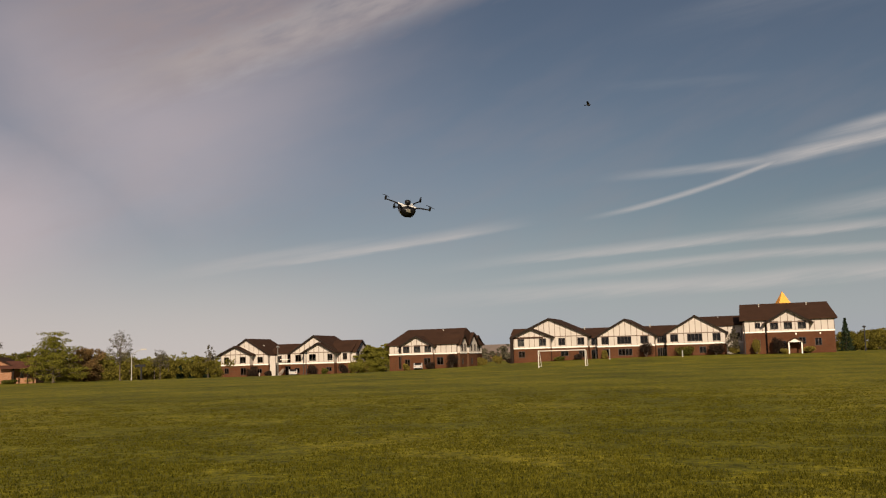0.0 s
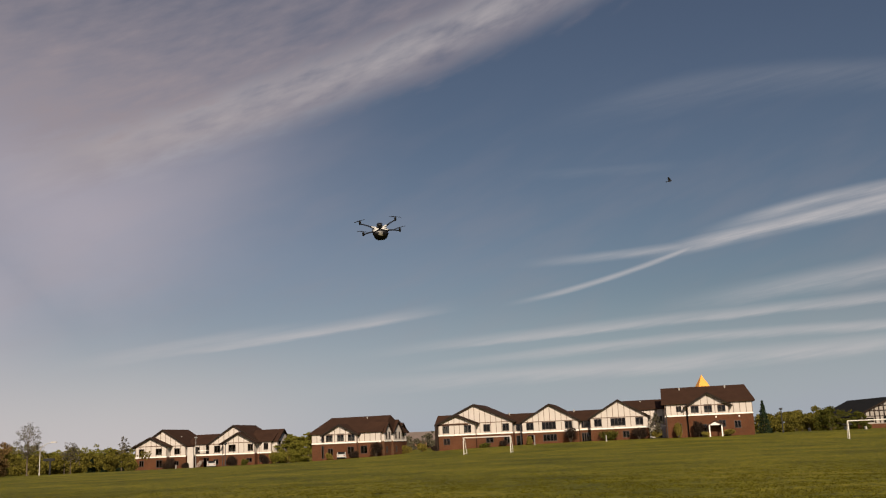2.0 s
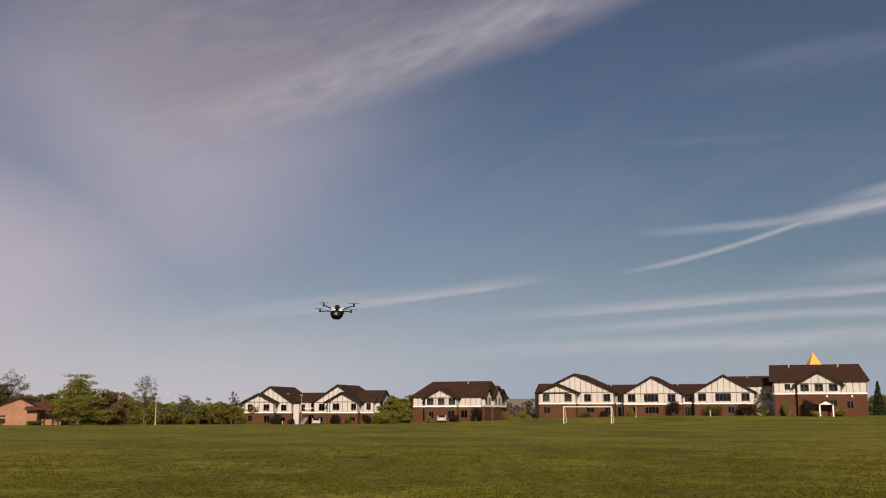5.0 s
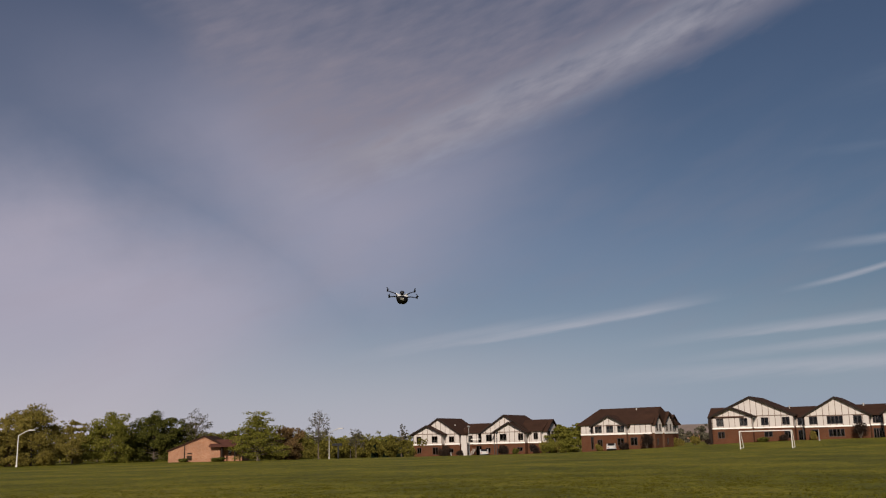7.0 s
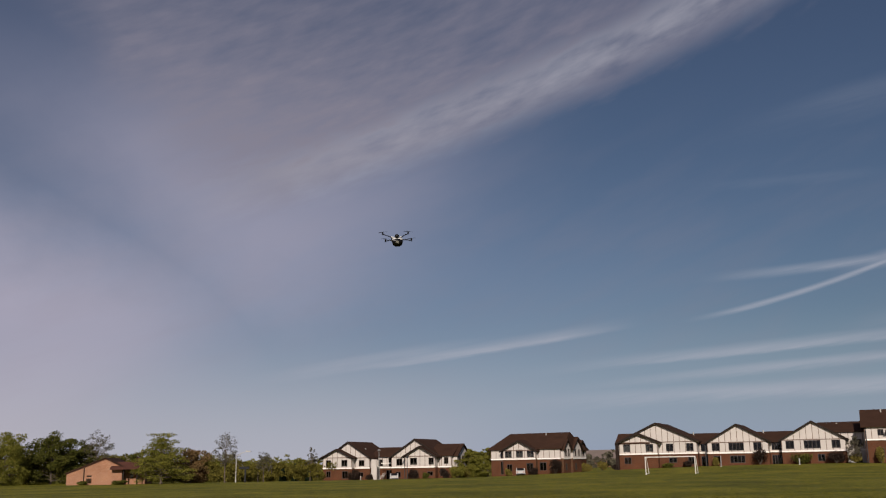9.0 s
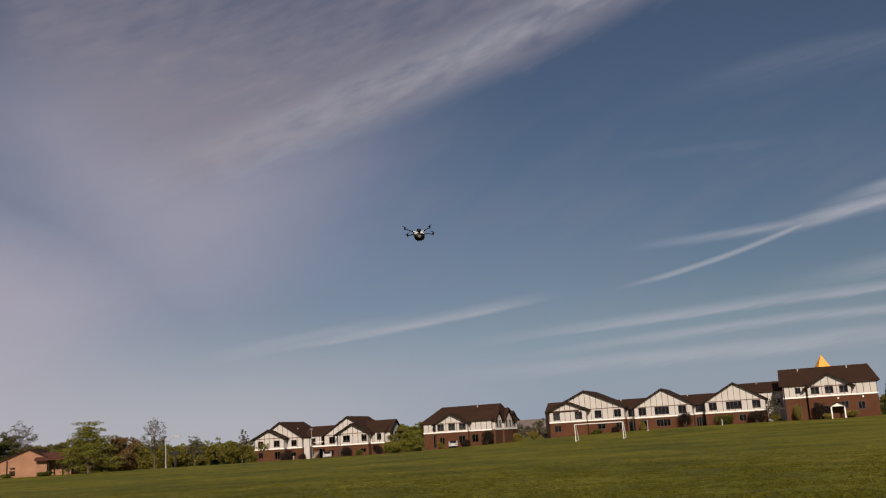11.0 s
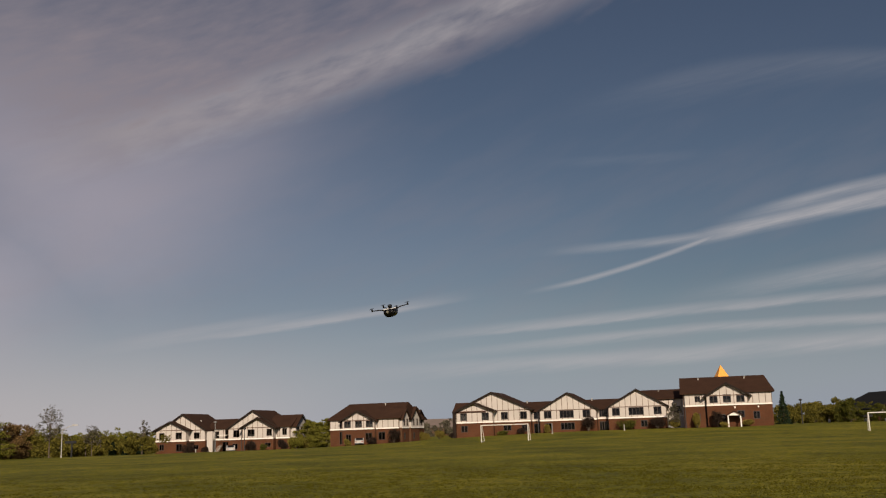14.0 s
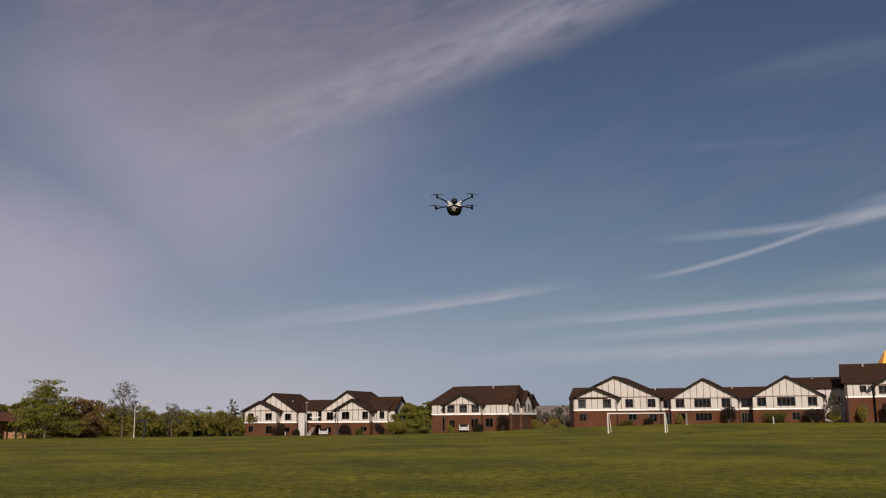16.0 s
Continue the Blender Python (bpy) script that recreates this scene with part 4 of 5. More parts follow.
def crown_points(rng, n, lobes, spread):
    """Points near the skins of several lobes: (x, y, z, rx, ry, rz)."""
    lobes = np.asarray(lobes, float)
    wts = lobes[:, 3] * lobes[:, 5]
    pick = rng.choice(len(lobes), n, p=wts / wts.sum())
    d = rng.normal(size=(n, 3))
    d /= np.linalg.norm(d, axis=1)[:, None]
    rad = np.clip(rng.normal(0.86, spread, n), 0.1, 1.25)[:, None]
    return lobes[pick, :3] + d * rad * lobes[pick, 3:]


def tree(x, y, hgt, width, mat, label, seed, n=1500, leaf=0.30, low=0.25, lobes_n=14, spread=0.2, tiers=False, name="tree"):
    rng = np.random.default_rng(seed)
    t = empty(name, pose(x, y, ground_at(x, y)), label, "tree", "trees at the field's edge")
    bm = bmesh.new()
    sparse = n < 2200
    r = 0.011 * hgt + 0.02 if sparse else 0.018 * hgt + 0.06
    top = Vector((rng.normal(0, 0.2), rng.normal(0, 0.2), hgt * 0.82))
    fork = Vector((0, 0, hgt * low * 1.1))
    tube(bm, (0, 0, -0.3), (0.02, 0, 0.3), r * 1.5, r, 8)
    tube(bm, (0.02, 0, 0.3), fork, r, r * 0.75, 8)
    tube(bm, fork, top, r * 0.75, r * 0.15, 6)
    lobes = []
    limbs = int(lobes_n * 1.6)
    for i in range(limbs):
        k = (i + 0.5) / limbs
        z = hgt * (low + (0.94 - low) * k)
        shape = 1.15 * (1 - k) ** 0.6 + 0.05 if tiers else math.sin(math.pi * (0.24 + 0.70 * k)) ** 0.7
        ang = i * 2.4 + rng.uniform(-0.5, 0.5)
        rr = width / 2 * shape * rng.uniform(0.62, 1.0)
        end = Vector((rr * math.cos(ang), rr * math.sin(ang), z + rng.uniform(-0.02, 0.04) * hgt))
        start = fork.lerp(top, max(0, k * 0.85 - (0.30 if sparse else 0.1)))
        elbow = start.lerp(end, 0.55) + Vector((0, 0, 0.1))
        tube(bm, start, elbow, r * 0.32, r * 0.2, 5)
        tube(bm, elbow, end, r * 0.2, r * 0.05, 5)
        for q in range(5):
            spot = start.lerp(end, rng.uniform(0.5, 1.05)) + Vector(rng.normal(0, width * 0.05, 3))
            tube(bm, start.lerp(end, 0.5), spot, r * 0.10, r * 0.03, 3)
            s = width * rng.uniform(0.045, 0.075 if sparse else 0.105)
            lobes.append((*spot, s * 1.15, s * 1.15, s * (0.38 if tiers else rng.uniform(0.5, 0.75))))
    lobes.append((top.x, top.y, hgt * 0.93, width * 0.08, width * 0.08, hgt * 0.06))
    part("trunk", bm, BARK, t)
    me = leaf_mesh("crown", crown_points(rng, n, lobes, spread), leaf, rng)
    me.materials.append(mat)
    crown = new("crown", me)
    crown.parent = t
    return t


TREES = [
    # bearing, range, height, width, leaf, seed, count, size, low, lobes, spread, tiers, label
    (-38.5, 205, 13.5, 11, LEAF_OLIVE, 1, 2400, 0.34, 0.15, 18, 0.2, False, "tall olive-green tree in full spring leaf beside tan house"),
    (-35.9, 203, 13.6, 9.5, LEAF_OLIVE, 2, 2400, 0.34, 0.12, 18, 0.22, False, "tall olive-green tree in full spring leaf beside tan house"),
    (-34.25, 175, 6.4, 5.5, LEAF_OLIVE, 3, 1700, 0.33, 0.02, 16, 0.2, False, "low olive tree with branches to the ground beside tan cottage"),
    (-33.0, 177, 10.4, 10.5, LEAF_OLIVE, 4, 2600, 0.33, 0.04, 18, 0.24, False, "ragged olive tree with bare upper twigs"),
    (-30.9, 194, 8.2, 6, LEAF_OLIVE, 5, 1000, 0.3, 0.1, 12, 0.22, False, "small olive tree in the tree row"),
    (-29.0, 186, 8.6, 9.5, LEAF_GREEN, 6, 2400, 0.32, 0.06, 18, 0.22, False, "broad rounded fresh green tree"),
    (-26.6, 190, 8.6, 10, LEAF_DARK, 7, 2600, 0.32, 0.06, 18, 0.2, False, "broad dark green tree behind tan cottage"),
    (-25.0, 196, 8.0, 7, LEAF_DARK, 8, 1700, 0.32, 0.06, 14, 0.2, False, "dark green tree behind tan cottage"),
    (-24.3, 194, 10.0, 7.0, LEAF_GREY, 9, 520, 0.24, 0.35, 16, 0.3, False, "young tree with thin grey-green leaf behind tan cottage"),
    (-20.8, 170, 8.0, 9.2, LEAF_GREEN, 10, 1500, 0.27, 0.10, 26, 0.22, True, "layered fresh green tree with short trunk beside cottage"),
    (-19.2, 174, 5.8, 7.0, LEAF_RED, 11, 1500, 0.27, 0.08, 14, 0.24, False, "russet-leaved low tree before the wood"),
    (-22.0, 186, 5.6, 6.0, LEAF_DARK, 12, 1300, 0.3, 0.05, 12, 0.2, False, "low dark green tree behind cottage porch"),
    (-17.3, 172, 8.7, 5.4, LEAF_GREY, 13, 420, 0.22, 0.36, 16, 0.3, False, "slender young tree with sparse new leaves"),
    (-15.1, 186, 5.6, 4.2, LEAF_GREY, 14, 380, 0.22, 0.4, 12, 0.28, False, "small sparse tree before the wood"),
    (-12.3, 216, 7.4, 3.6, LEAF_GREY, 15, 420, 0.28, 0.1, 14, 0.26, False, "upright thin-leaved tree beside half-timbered house"),
    (-3.0, 206, 6.0, 5.5, LEAF_GREEN, 16, 1300, 0.3, 0.05, 14, 0.2, False, "green tree between half-timbered houses"),
    (-2.0, 203, 6.0, 4.5, LEAF_GREEN, 17, 1200, 0.3, 0.05, 12, 0.2, False, "green tree between half-timbered houses"),
    (27.9, 204, 4.6, 6.0, LEAF_DARK, 19, 900, 0.28, 0.08, 12, 0.2, False, "dark green tree beside the dark-roofed house"),
    (29.4, 206, 3.6, 4.0, LEAF_DARK, 22, 900, 0.28, 0.04, 12, 0.2, False, "low dark green tree beside the dark-roofed house"),
    (36.2, 205, 5.2, 5.0, LEAF_DARK, 20, 1000, 0.3, 0.05, 12, 0.2, False, "dark green tree before the wooded hill"),
    (18.45, 188.3, 4.9, 3.4, LEAF_GREY, 21, 380, 0.22, 0.2, 14, 0.3, False, "thin half-bare tree beside the tall end block"),
]
for az, r, hgt, width, mat, seed, n, leaf, low, lobes_n, spread, tiers, label in TREES:
    x, y = at_bearing(az, r)
    tree(x, y, hgt, width * (1.12 if n > 700 else 1.0), mat, label, seed, int(n * (8.0 if n > 700 else 4.0)), leaf * 0.48, low, lobes_n, spread, tiers)


def spruce(x, y, hgt, width, seed, label):
    rng = np.random.default_rng(seed)
    t = empty("spruce", pose(x, y, ground_at(x, y)), label, "tree", "trees at the field's edge")
    bm = bmesh.new()
    tube(bm, (0, 0, -0.2), (0, 0, hgt * 0.97), 0.14, 0.02, 8)
    part("trunk", bm, BARK, t)
    pts = []
    for i in range(900):
        k = rng.uniform(0, 1) ** 1.4
        tier = 1 - 0.35 * ((k * 9) % 1)
        ang = rng.uniform(0, 2 * math.pi)
        rr = width / 2 * (1 - k) * tier * rng.uniform(0.5, 1.05) + 0.05
        pts.append((rr * math.cos(ang), rr * math.sin(ang), hgt * (0.05 + 0.95 * k) - 0.25 * rr))
    me = leaf_mesh("crown", pts, 0.22, rng)
    me.materials.append(CONIFER)
    new("crown", me).parent = t


x, y = at_bearing(24.45, 200)
spruce(x, y, 6.4, 3.4, 31, "dark spruce tree beside the tall end block")
for az, hgt in ((-14.0, 3.2), (-13.3, 3.6), (-12.5, 3.0)):
    x, y = at_bearing(az, 205)
    spruce(x, y, hgt, 1.8, int(40 - az * 3), "small dark spruce before the wood")


def shrub(x, y, hgt, width, mat, label, seed, z=None):
    rng = np.random.default_rng(seed)
    s = empty("shrub", pose(x, y, ground_at(x, y) if z is None else z), label, "shrub", "shrubs along the buildings")
    bm = bmesh.new()
    for i in range(5):
        a = i * 1.26 + rng.uniform(-0.3, 0.3)
        tube(bm, (0, 0, -0.15), (width * 0.3 * math.cos(a), width * 0.3 * math.sin(a), hgt * 0.7), 0.04, 0.015, 5)
    part("stems", bm, BARK, s)
    lobes = [(rng.uniform(-0.3, 0.3) * width, rng.uniform(-0.3, 0.3) * width, hgt * rng.uniform(0.3, 0.75), width * 0.3, width * 0.3, hgt * 0.28) for _ in range(7)]
    me = leaf_mesh("foliage", crown_points(rng, 1700, lobes, 0.25), 0.12, rng)
    me.materials.append(mat)
    new("foliage", me).parent = s


PLUM, GREEN = "dark plum-leaved rounded shrub against brick wall", "rounded green shrub against brick wall"
def by_long_hall(s, off):
    return 19.2 + 0.94 * s - 0.342 * off, 196 - 0.342 * s - 0.94 * off


def by_end_hall(s, off):
    return 60.7 + 0.94 * s - 0.342 * off, 176 - 0.342 * s - 0.94 * off


SHRUBS = [
    (*by_long_hall(27.4, 1.6), 2.7, 2.7, SHRUB_DARK, PLUM), (*by_long_hall(34.6, 1.6), 2.0, 3.4, LEAF_DARK, GREEN), (*by_long_hall(40.6, 1.5), 2.2, 2.6, SHRUB_DARK, PLUM), (*by_long_hall(44.0, 2.0), 1.5, 2.0, LEAF_OLIVE, GREEN),
    (*by_long_hall(0.0, 1.8), 1.1, 1.2, SHRUB_DARK, PLUM), (*by_long_hall(14.0, 1.2), 1.2, 1.6, SHRUB_DARK, PLUM), (*by_long_hall(10.6, 1.2), 0.9, 2.6, LEAF_DARK, GREEN), (*by_long_hall(19.4, 1.2), 1.5, 1.2, LEAF_OLIVE, GREEN),
    (*by_end_hall(5.9, 2.6), 3.0, 1.8, SHRUB_DARK, PLUM), (*by_end_hall(2.2, 1.2), 2.6, 1.5, LEAF_OLIVE, GREEN), (*by_end_hall(11.2, 2.2), 1.3, 1.8, LEAF_OLIVE, GREEN), (*by_end_hall(7.0, 3.6), 0.9, 1.2, LEAF_OLIVE, GREEN),
    (-36.5, 208.2, 2.5, 2.7, SHRUB_DARK, PLUM), (-32.7, 207.0, 1.2, 1.4, SHRUB_DARK, PLUM), (-22.6, 203.0, 2.4, 2.2, SHRUB_DARK, PLUM), (-20.0, 202.4, 1.4, 1.3, LEAF_DARK, GREEN), (-15.9, 201.6, 2.1, 2.0, SHRUB_DARK, PLUM),
    (-13.4, 202.6, 2.6, 3.6, LEAF_GREEN, GREEN), (-11.2, 204.0, 2.3, 3.0, LEAF_OLIVE, GREEN), (-9.6, 203.4, 2.6, 2.8, LEAF_GREEN, GREEN),
    (-2.6, 195.2, 1.4, 1.2, LEAF_OLIVE, GREEN), (6.6, 191.6, 2.9, 2.6, SHRUB_DARK, PLUM), (-0.6, 194.6, 1.3, 1.2, LEAF_DARK, GREEN), (2.2, 193.6, 1.4, 2.0, SHRUB_DARK, PLUM),
    (-73.0, 156.6, 0.7, 1.6, LEAF_DARK, GREEN), (-66.4, 156.4, 0.7, 2.2, LEAF_DARK, GREEN), (-59.6, 163.0, 1.6, 3.6, LEAF_GREEN, GREEN), (-56.0, 166.0, 1.3, 3.0, LEAF_DARK, GREEN),
    (13.4, 205.0, 1.6, 2.2, LEAF_OLIVE, GREEN), (16.6, 204.0, 1.8, 2.0, LEAF_OLIVE, GREEN),
]
for i, (x, y, hgt, width, mat, label) in enumerate(SHRUBS):
    shrub(x, y, hgt, width, mat, label, 100 + i)


def woods(az0, az1, r0, r1, h0, h1, mat, n, seed, label, leaf=0.5):
    """A belt of close-set trees, heights going from h0 to h1 along it."""
    rng = np.random.default_rng(seed)
    lobes = []
    stems = bmesh.new()
    steps = max(3, int((az1 - az0) * (r0 + r1) / 2 * 0.0175 / 2.6))
    for i in range(steps):
        for row in range(3):
            az = az0 + (az1 - az0) * (i + rng.uniform(0, 1)) / steps
            r = r0 + (r1 - r0) * (row + rng.uniform(0, 0.8)) / 3
            x, y = at_bearing(az, r)
            k = (az - az0) / (az1 - az0)
            top = (h0 + (h1 - h0) * k) * rng.uniform(0.72, 1.08) * (0.85 + 0.1 * row)
            z = ground_at(x, y)
            tube(stems, (x, y, z - 0.3), (x, y, z + top * 0.7), 0.16, 0.05, 5)
            for _ in range(9):
                s = rng.uniform(0.45, 1.15)
                lobes.append((x + rng.normal(0, 1.25), y + rng.normal(0, 1.25), z + top * rng.uniform(0.08, 0.95), s, s, s * 0.7))
    me = leaf_mesh("woodland", crown_points(rng, int(n * 4.5), lobes, 0.22), leaf * 0.45, rng)
    me.materials.append(mat)
    wood = tagged(new("woodland", me), label, "woodland", kind="stuff")
    tagged(part("trunks", stems, BARK, wood), kind="stuff")


woods(-40, -18, 212, 240, 8.6, 6.0, LEAF_WOOD, 13000, 201, "olive-green woodland belt behind the cottages")
woods(-23, -12, 200, 232, 3.6, 4.3, LEAF_WOOD, 8000, 202, "olive-green scrubby woodland belt beyond the field")
woods(-20, -11, 236, 260, 5.2, 6.0, LEAF_GREEN, 6000, 203, "fresh green woodland belt beyond the field")
woods(-4.6, -0.6, 222, 245, 7.6, 6.4, LEAF_GREEN, 3000, 204, "green woodland showing between half-timbered houses")
woods(3.4, 6.2, 255, 330, 5.0, 5.0, LEAF_GREY, 1600, 205, "far grey-green trees around distant houses", 0.6)
woods(23.8, 30.5, 222, 250, 4.2, 4.4, LEAF_WOOD, 6500, 206, "olive-green woodland edge beyond the field")
woods(26, 40, 255, 300, 5.6, 9.0, LEAF_WOOD, 12000, 207, "wooded hillside in spring leaf behind the dark-roofed house", 0.6)
woods(32.5, 40, 226, 244, 4.2, 5.0, LEAF_WOOD, 5000, 208, "green woodland edge beyond the field")


# ---- grass ----
def grass_tufts():
    rng = np.random.default_rng(7)
    n = 160000
    u = rng.uniform(0, 1, n)
    r = 8.0 * (64.0 / 8.0) ** u
    az = np.radians(rng.uniform(-37, 38, n))
    x, y = r * np.sin(az), r * np.cos(az)
    keep = np.array([noise.noise((a * 0.55, b * 0.55, 3.1)) + 0.5 * noise.noise((a * 2.3, b * 2.3, 9.0)) for a, b in zip(x.tolist(), y.tolist())])
    ok = keep > -0.12 + rng.uniform(-0.3, 0.3, n)
    x, y, r = x[ok], y[ok], r[ok]
    z = np.array([height(a, b) for a, b in zip(x.tolist(), y.tolist())])
    m = len(x)
    verts = np.empty((m, 3, 3, 3))
    for k in range(3):
        ang = rng.uniform(0, 2 * math.pi, m)
        w = rng.uniform(0.006, 0.013, m) * (1 + r / 40)
        h = rng.uniform(0.010, 0.045, m) * np.clip((66 - r) / 30, 0.15, 1)
        bx, by = x + rng.normal(0, 0.04, m), y + rng.normal(0, 0.04, m)
        dx, dy = np.cos(ang), np.sin(ang)
        lean = rng.uniform(0.2, 1.0, m) * h
        verts[:, k, 0] = np.stack([bx - dx * w, by - dy * w, z - 0.01], 1)
        verts[:, k, 1] = np.stack([bx + dx * w, by + dy * w, z - 0.01], 1)
        verts[:, k, 2] = np.stack([bx - dy * lean, by + dx * lean, z + h], 1)
    me = bpy.data.meshes.new("grass_tufts")
    me.from_pydata(verts.reshape(-1, 3).tolist(), [], np.arange(m * 9).reshape(-1, 3).tolist())
    me.materials.append(BLADE)
    tagged(new("grass_tufts", me), "short tufts of mown grass", "grass", kind="stuff")


grass_tufts()


# ---- the drone and the bird ----
def build_drone():
    d = empty("quadcopter_drone", pose(0, 20, 5), "black four-armed drone with white shoulder plate, flying over the field", "drone")
    bm = bmesh.new()
    prism(bm, [(-0.19, 0.055), (0.19, 0.055), (0.225, -0.02), (0.215, -0.07), (0.13, -0.19), (-0.13, -0.19), (-0.215, -0.07), (-0.225, -0.02)], -0.21, 0.21)
    bmesh.ops.bevel(bm, geom=bm.edges[:], offset=0.03, segments=2, affect="EDGES")
    bmesh.ops.scale(bm, vec=(0.84, 0.86, 1.0), verts=bm.verts)
    part("hull", bm, SHELL_GLOSS, d, "glossy black hull with bevelled edges", smooth=True)
    bm = bmesh.new()
    lathe(bm, [(0.15, 0.05), (0.175, 0.053), (0.175, 0.061), (0.13, 0.066), (0.05, 0.068)], 20)
    bmesh.ops.scale(bm, vec=(0.95, 0.26, 1.0), verts=bm.verts)
    part("shoulder_plate", bm, SHELL_WHITE, d, "white shoulder plate", smooth=True)
    # sun highlight on the hull's front, modelled as a silver patch
    bm = bmesh.new()
    prism(bm, [(-0.065, -0.045), (0.03, -0.07), (0.085, -0.055), (0.085, -0.01), (0.03, 0.015), (-0.055, 0.025)], -0.205, -0.16)
    bmesh.ops.bevel(bm, geom=bm.edges[:], offset=0.012, segments=2, affect="EDGES")
    part("nose_panel", bm, SILVER, d, "silver patch shaped as the sun's glint on the hull")
    bm = bmesh.new()
    tube(bm, (0.075, -0.17, -0.02), (0.075, -0.232, -0.022), 0.05, 0.042, 16)
    lens = part("camera_lens", bm, SHELL_BLACK, d, "round black camera lens")
    bm = bmesh.new()
    tube(bm, (0.075, -0.230, -0.022), (0.075, -0.238, -0.022), 0.026, 0.022, 12)
    part("lens_glass", bm, SHELL_GLOSS, lens)
    bm = bmesh.new()
    lathe(bm, [(0.05, 0.06), (0.05, 0.09), (0.06, 0.10), (0.072, 0.125), (0.07, 0.17), (0.035, 0.19)], 14)
    part("antenna_dome", bm, SHELL_BLACK, d, "black antenna dome", smooth=True)
    props = []
    for i, a in enumerate((43, 137, 223, 317)):
        ca, sa = math.cos(radians(a)), math.sin(radians(a))
        bm = bmesh.new()
        tube(bm, (0.17 * ca, 0.17 * sa, 0.03), (0.36 * ca, 0.36 * sa, 0.07), 0.020, 0.017, 8)
        tube(bm, (0.36 * ca, 0.36 * sa, 0.07), (0.58 * ca, 0.58 * sa, 0.085), 0.017, 0.015, 8)
        arm = part("arm", bm, CARBON, d)
        bm = bmesh.new()
        tube(bm, (0.10 * ca, 0.10 * sa, 0.045), (0.235 * ca, 0.235 * sa, 0.060), 0.022, 0.018, 8)
        part("arm_socket", bm, SHELL_WHITE, d, "white arm socket")
        bm = bmesh.new()
        lathe(bm, [(0.020, 0.06), (0.027, 0.075), (0.027, 0.140), (0.014, 0.152)], 12, (0.59 * ca, 0.59 * sa, 0))
        part("motor", bm, SHELL_BLACK, arm)
        bm = bmesh.new()
        for s in (-1, 1):
            vs = [(0.01, -0.012, 0.0), (0.05 * 1, -0.022, 0.004), (0.16, -0.014, -0.006), (0.165, 0.006, -0.008), (0.05, 0.018, -0.002), (0.01, 0.012, 0.0)]
            top = [bm.verts.new((s * x, s * y, z + 0.004)) for x, y, z in vs]
            bot = [bm.verts.new((s * x, s * y, z)) for x, y, z in vs]
            bm.faces.new(top)
            bm.faces.new(bot[::-1])
            for j in range(6):
                bm.faces.new((top[j], bot[j], bot[(j + 1) % 6], top[(j + 1) % 6]))
        lathe(bm, [(0.014, -0.004), (0.014, 0.012)], 8)
        props.append((part("propeller", bm, CARBON, d, m=pose(0.59 * ca, 0.59 * sa, 0.162)), 0.59 * ca, 0.59 * sa, 1 if i % 2 else -1))
    return d, props


def build_bird():
    b = empty("bird", pose(19, 100, 28), "dark soaring bird with broad wings, high over the field", "bird")
    bm = bmesh.new()
    lathe(bm, [(0.01, -0.26), (0.05, -0.18), (0.075, -0.02), (0.06, 0.12), (0.035, 0.2), (0.02, 0.25)], 10)
    bmesh.ops.rotate(bm, cent=(0, 0, 0), matrix=Matrix.Rotation(radians(90), 3, "Y"), verts=bm.verts)
    part("body", bm, FEATHER, b, smooth=True)
    bm = bmesh.new()
    prism(bm, [(-0.42, -0.13), (-0.22, -0.03), (-0.22, 0.03), (-0.42, 0.13)], -0.01, 0.01)
    bmesh.ops.rotate(bm, cent=(0, 0, 0), matrix=Matrix.Rotation(radians(90), 3, "X"), verts=bm.verts)
    part("tail", bm, FEATHER, b)
    wings = []
    for s in (-1, 1):
        bm = bmesh.new()
        out = [(0.12, 0.02), (0.16, 0.25), (0.06, 0.56), (-0.06, 0.60), (-0.12, 0.45), (-0.14, 0.2), (-0.12, 0.02)]
        top = [bm.verts.new((x, s * y, 0.05 * y * y + 0.012)) for x, y in out]
        bot = [bm.verts.new((x, s * y, 0.05 * y * y)) for x, y in out]
        bm.faces.new(top)
        bm.faces.new(bot[::-1])
        for j in range(7):
            bm.faces.new((top[j], bot[j], bot[(j + 1) % 7], top[(j + 1) % 7]))
        wings.append((part("wing", bm, FEATHER, b), s))
    return b, wings


SHELL_GLOSS = material("glossy_black_shell", (0.004, 0.004, 0.005), 0.3, vary=0.05, spec=0.35)
SILVER = material("brushed_silver", (0.42, 0.41, 0.38), 0.35, metal=0.6, vary=0.05)
FEATHER = material("dark_feather", (0.016, 0.014, 0.013), 0.8, vary=0.2)
drone, propellers = build_drone()
bird, wings = build_bird()

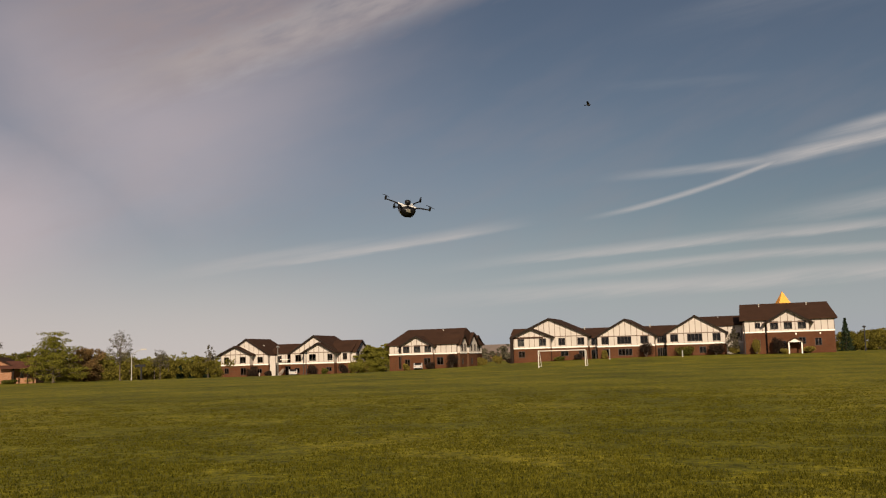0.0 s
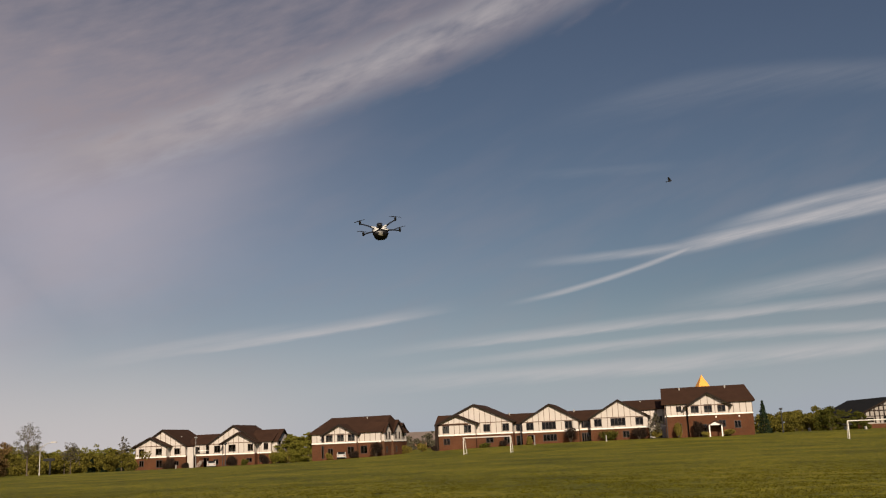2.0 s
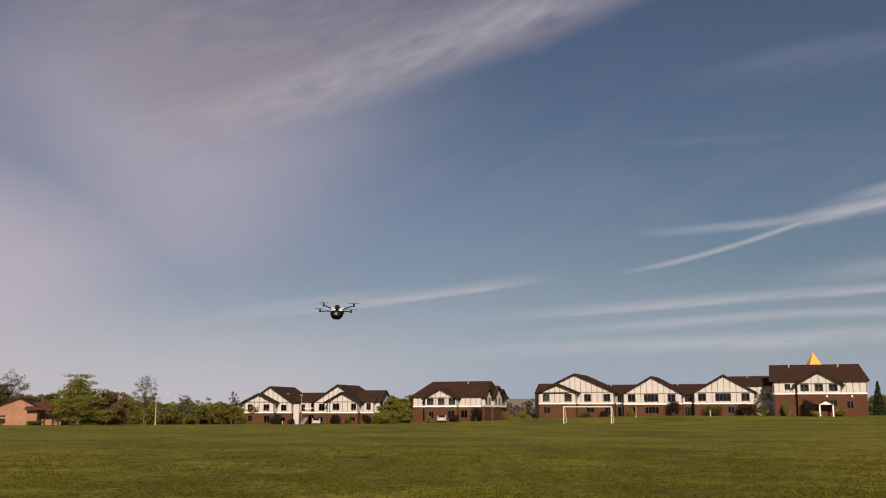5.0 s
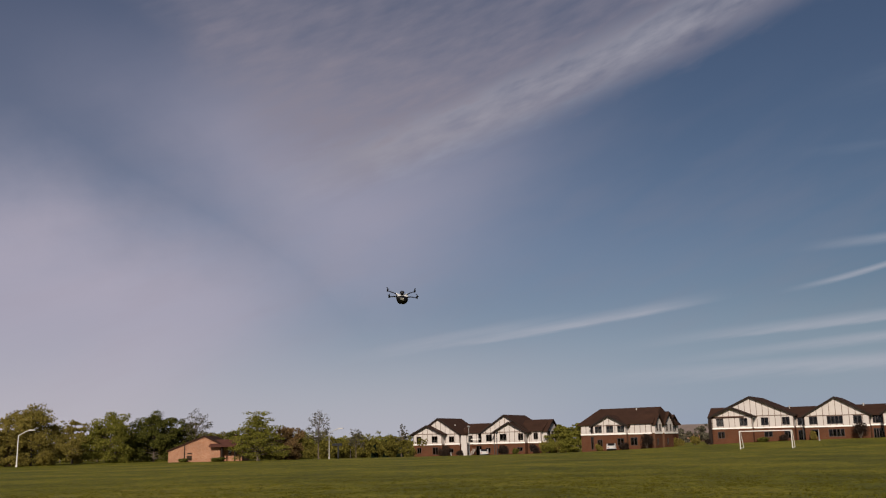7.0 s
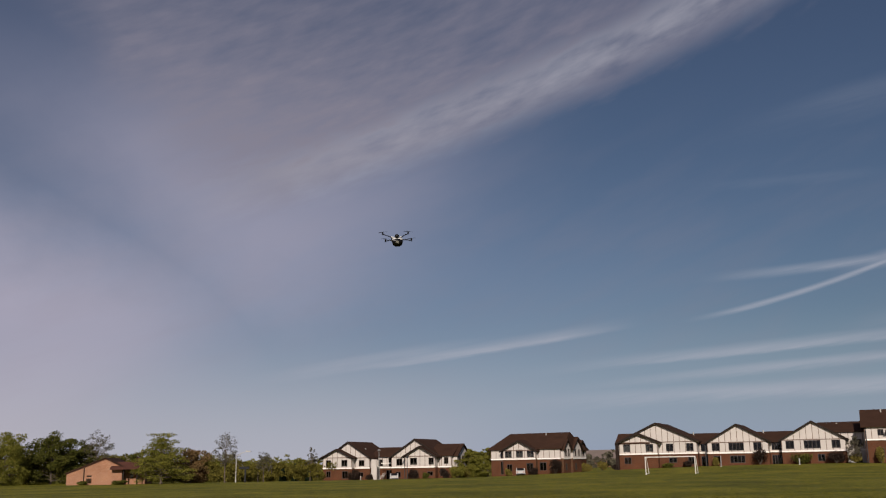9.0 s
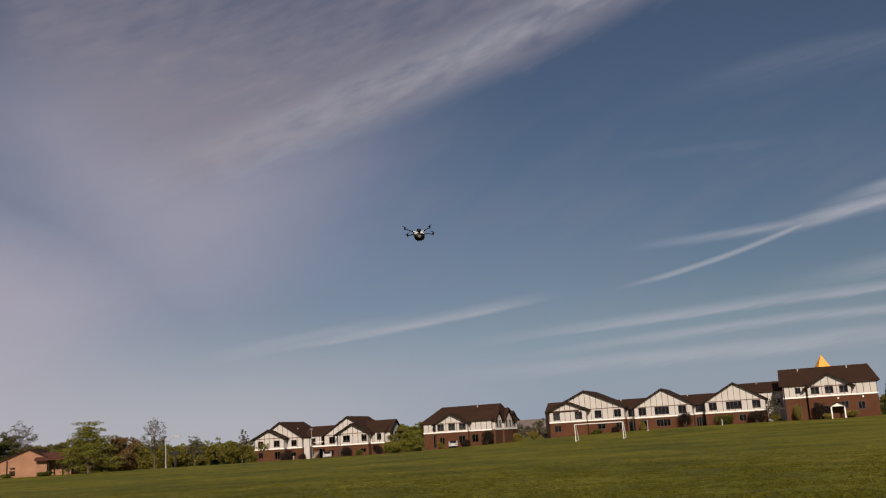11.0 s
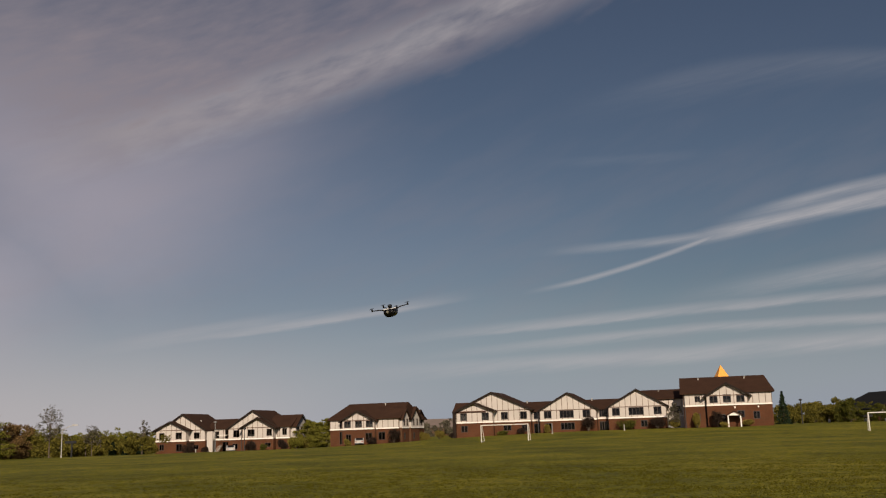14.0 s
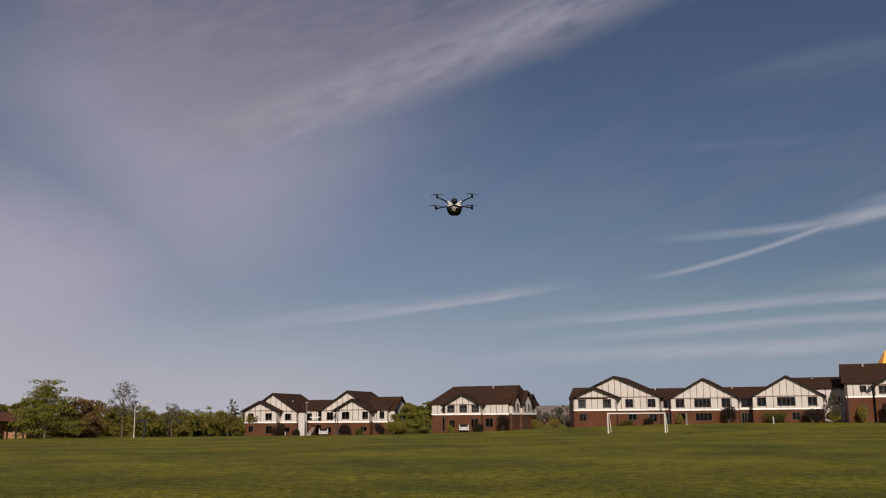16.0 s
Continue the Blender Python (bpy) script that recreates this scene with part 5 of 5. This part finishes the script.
# seconds, place, heading, tilt towards the viewer, bank
DRONE = [
    (0.0, -0.20, 21.93, 5.21, 18, 24, 3),
    (0.5, -0.54, 21.46, 5.55, 22, 30, 1),
    (1.0, -0.24, 21.83, 6.16, 12, 34, -3),
    (1.5, 0.37, 21.08, 6.44, 3, 33, -5),
    (2.0, 1.00, 22.03, 6.72, 1, 32, -6),
    (2.5, 1.41, 23.50, 6.96, 1, 29, -8),
    (3.0, 1.37, 24.27, 6.88, -3, 33, -9),
    (3.5, 0.96, 24.59, 6.48, -6, 35, -5),
    (4.0, 0.09, 26.66, 6.11, -11, 27, -8),
    (4.5, -1.32, 25.74, 5.08, -4, 26, -0),
    (5.0, -2.97, 26.48, 4.44, 0, 18, 1),
    (5.2, -3.62, 26.82, 4.47, 4, 18, -0),
    (7.3, -6.23, 29.48, 6.95, 24, 24, 1),
    (7.5, -6.20, 30.31, 7.52, 28, 25, -0),
    (8.0, -5.34, 30.00, 8.32, 24, 31, -9),
    (8.5, -4.80, 31.89, 9.18, 19, 31, -3),
    (9.0, -3.92, 30.73, 9.10, 14, 30, -3),
    (9.2, -3.74, 31.28, 9.27, 16, 31, -3),
    (11.3, -0.03, 31.40, 8.38, 4, 27, -2),
    (11.5, 0.47, 32.00, 8.35, 1, 26, -4),
    (12.0, 1.38, 33.70, 8.10, -3, 31, -7),
    (12.5, 1.77, 31.89, 7.06, -5, 14, -3),
    (13.0, 1.86, 32.23, 6.41, -6, 14, -2),
    (13.5, 1.46, 28.41, 5.52, -21, 19, -1),
    (14.0, 1.00, 29.57, 5.46, -29, 15, -2),
    (14.5, 0.09, 27.49, 5.36, -4, 25, 8),
    (15.0, -0.46, 26.20, 5.69, 9, 26, 4),
    (15.5, -0.60, 35.25, 6.76, 10, 32, 7),
    (16.0, -0.21, 44.46, 6.80, -1, 33, 0),
]
BIRD = [
    (0.0, 19.02, 99.73, 28.50),
    (0.5, 21.90, 99.09, 28.66),
    (1.0, 25.81, 98.12, 28.75),
    (1.5, 30.90, 96.80, 28.18),
    (2.0, 35.63, 95.14, 28.23),
    (2.5, 40.57, 93.13, 28.26),
    (3.0, 45.98, 90.48, 28.60),
    (3.5, 51.92, 86.94, 29.45),
]



def motions():
    walk(drone, [(t, pose(x, y, z, tilt, bank, yaw)) for t, x, y, z, yaw, tilt, bank in DRONE])
    for ob, x, y, way in propellers:
        walk(ob, [(i * 0.1, pose(x, y, 0.162, 0, 0, way * (77 * i - 70))) for i in range(161)])
    track = [(t, pose(x, y, z, -14 - 10 * math.sin(t * 2.1), 6 * math.sin(t * 3), -20 - 6 * t)) for t, x, y, z in BIRD]
    track += [(4.5, pose(67.0, 76.0, 31.0, -16, 0, -46)), (7.0, pose(98.0, 38.0, 34.0, -12, 0, -60)), (16.0, pose(150.0, -120.0, 45.0, -10, 0, -75))]
    walk(bird, track)
    for ob, s in wings:
        walk(ob, [(i * 0.2, pose(0, 0, 0, s * (14 + 20 * math.sin(i * 1.35)), 0, 0)) for i in range(81)])


motions()
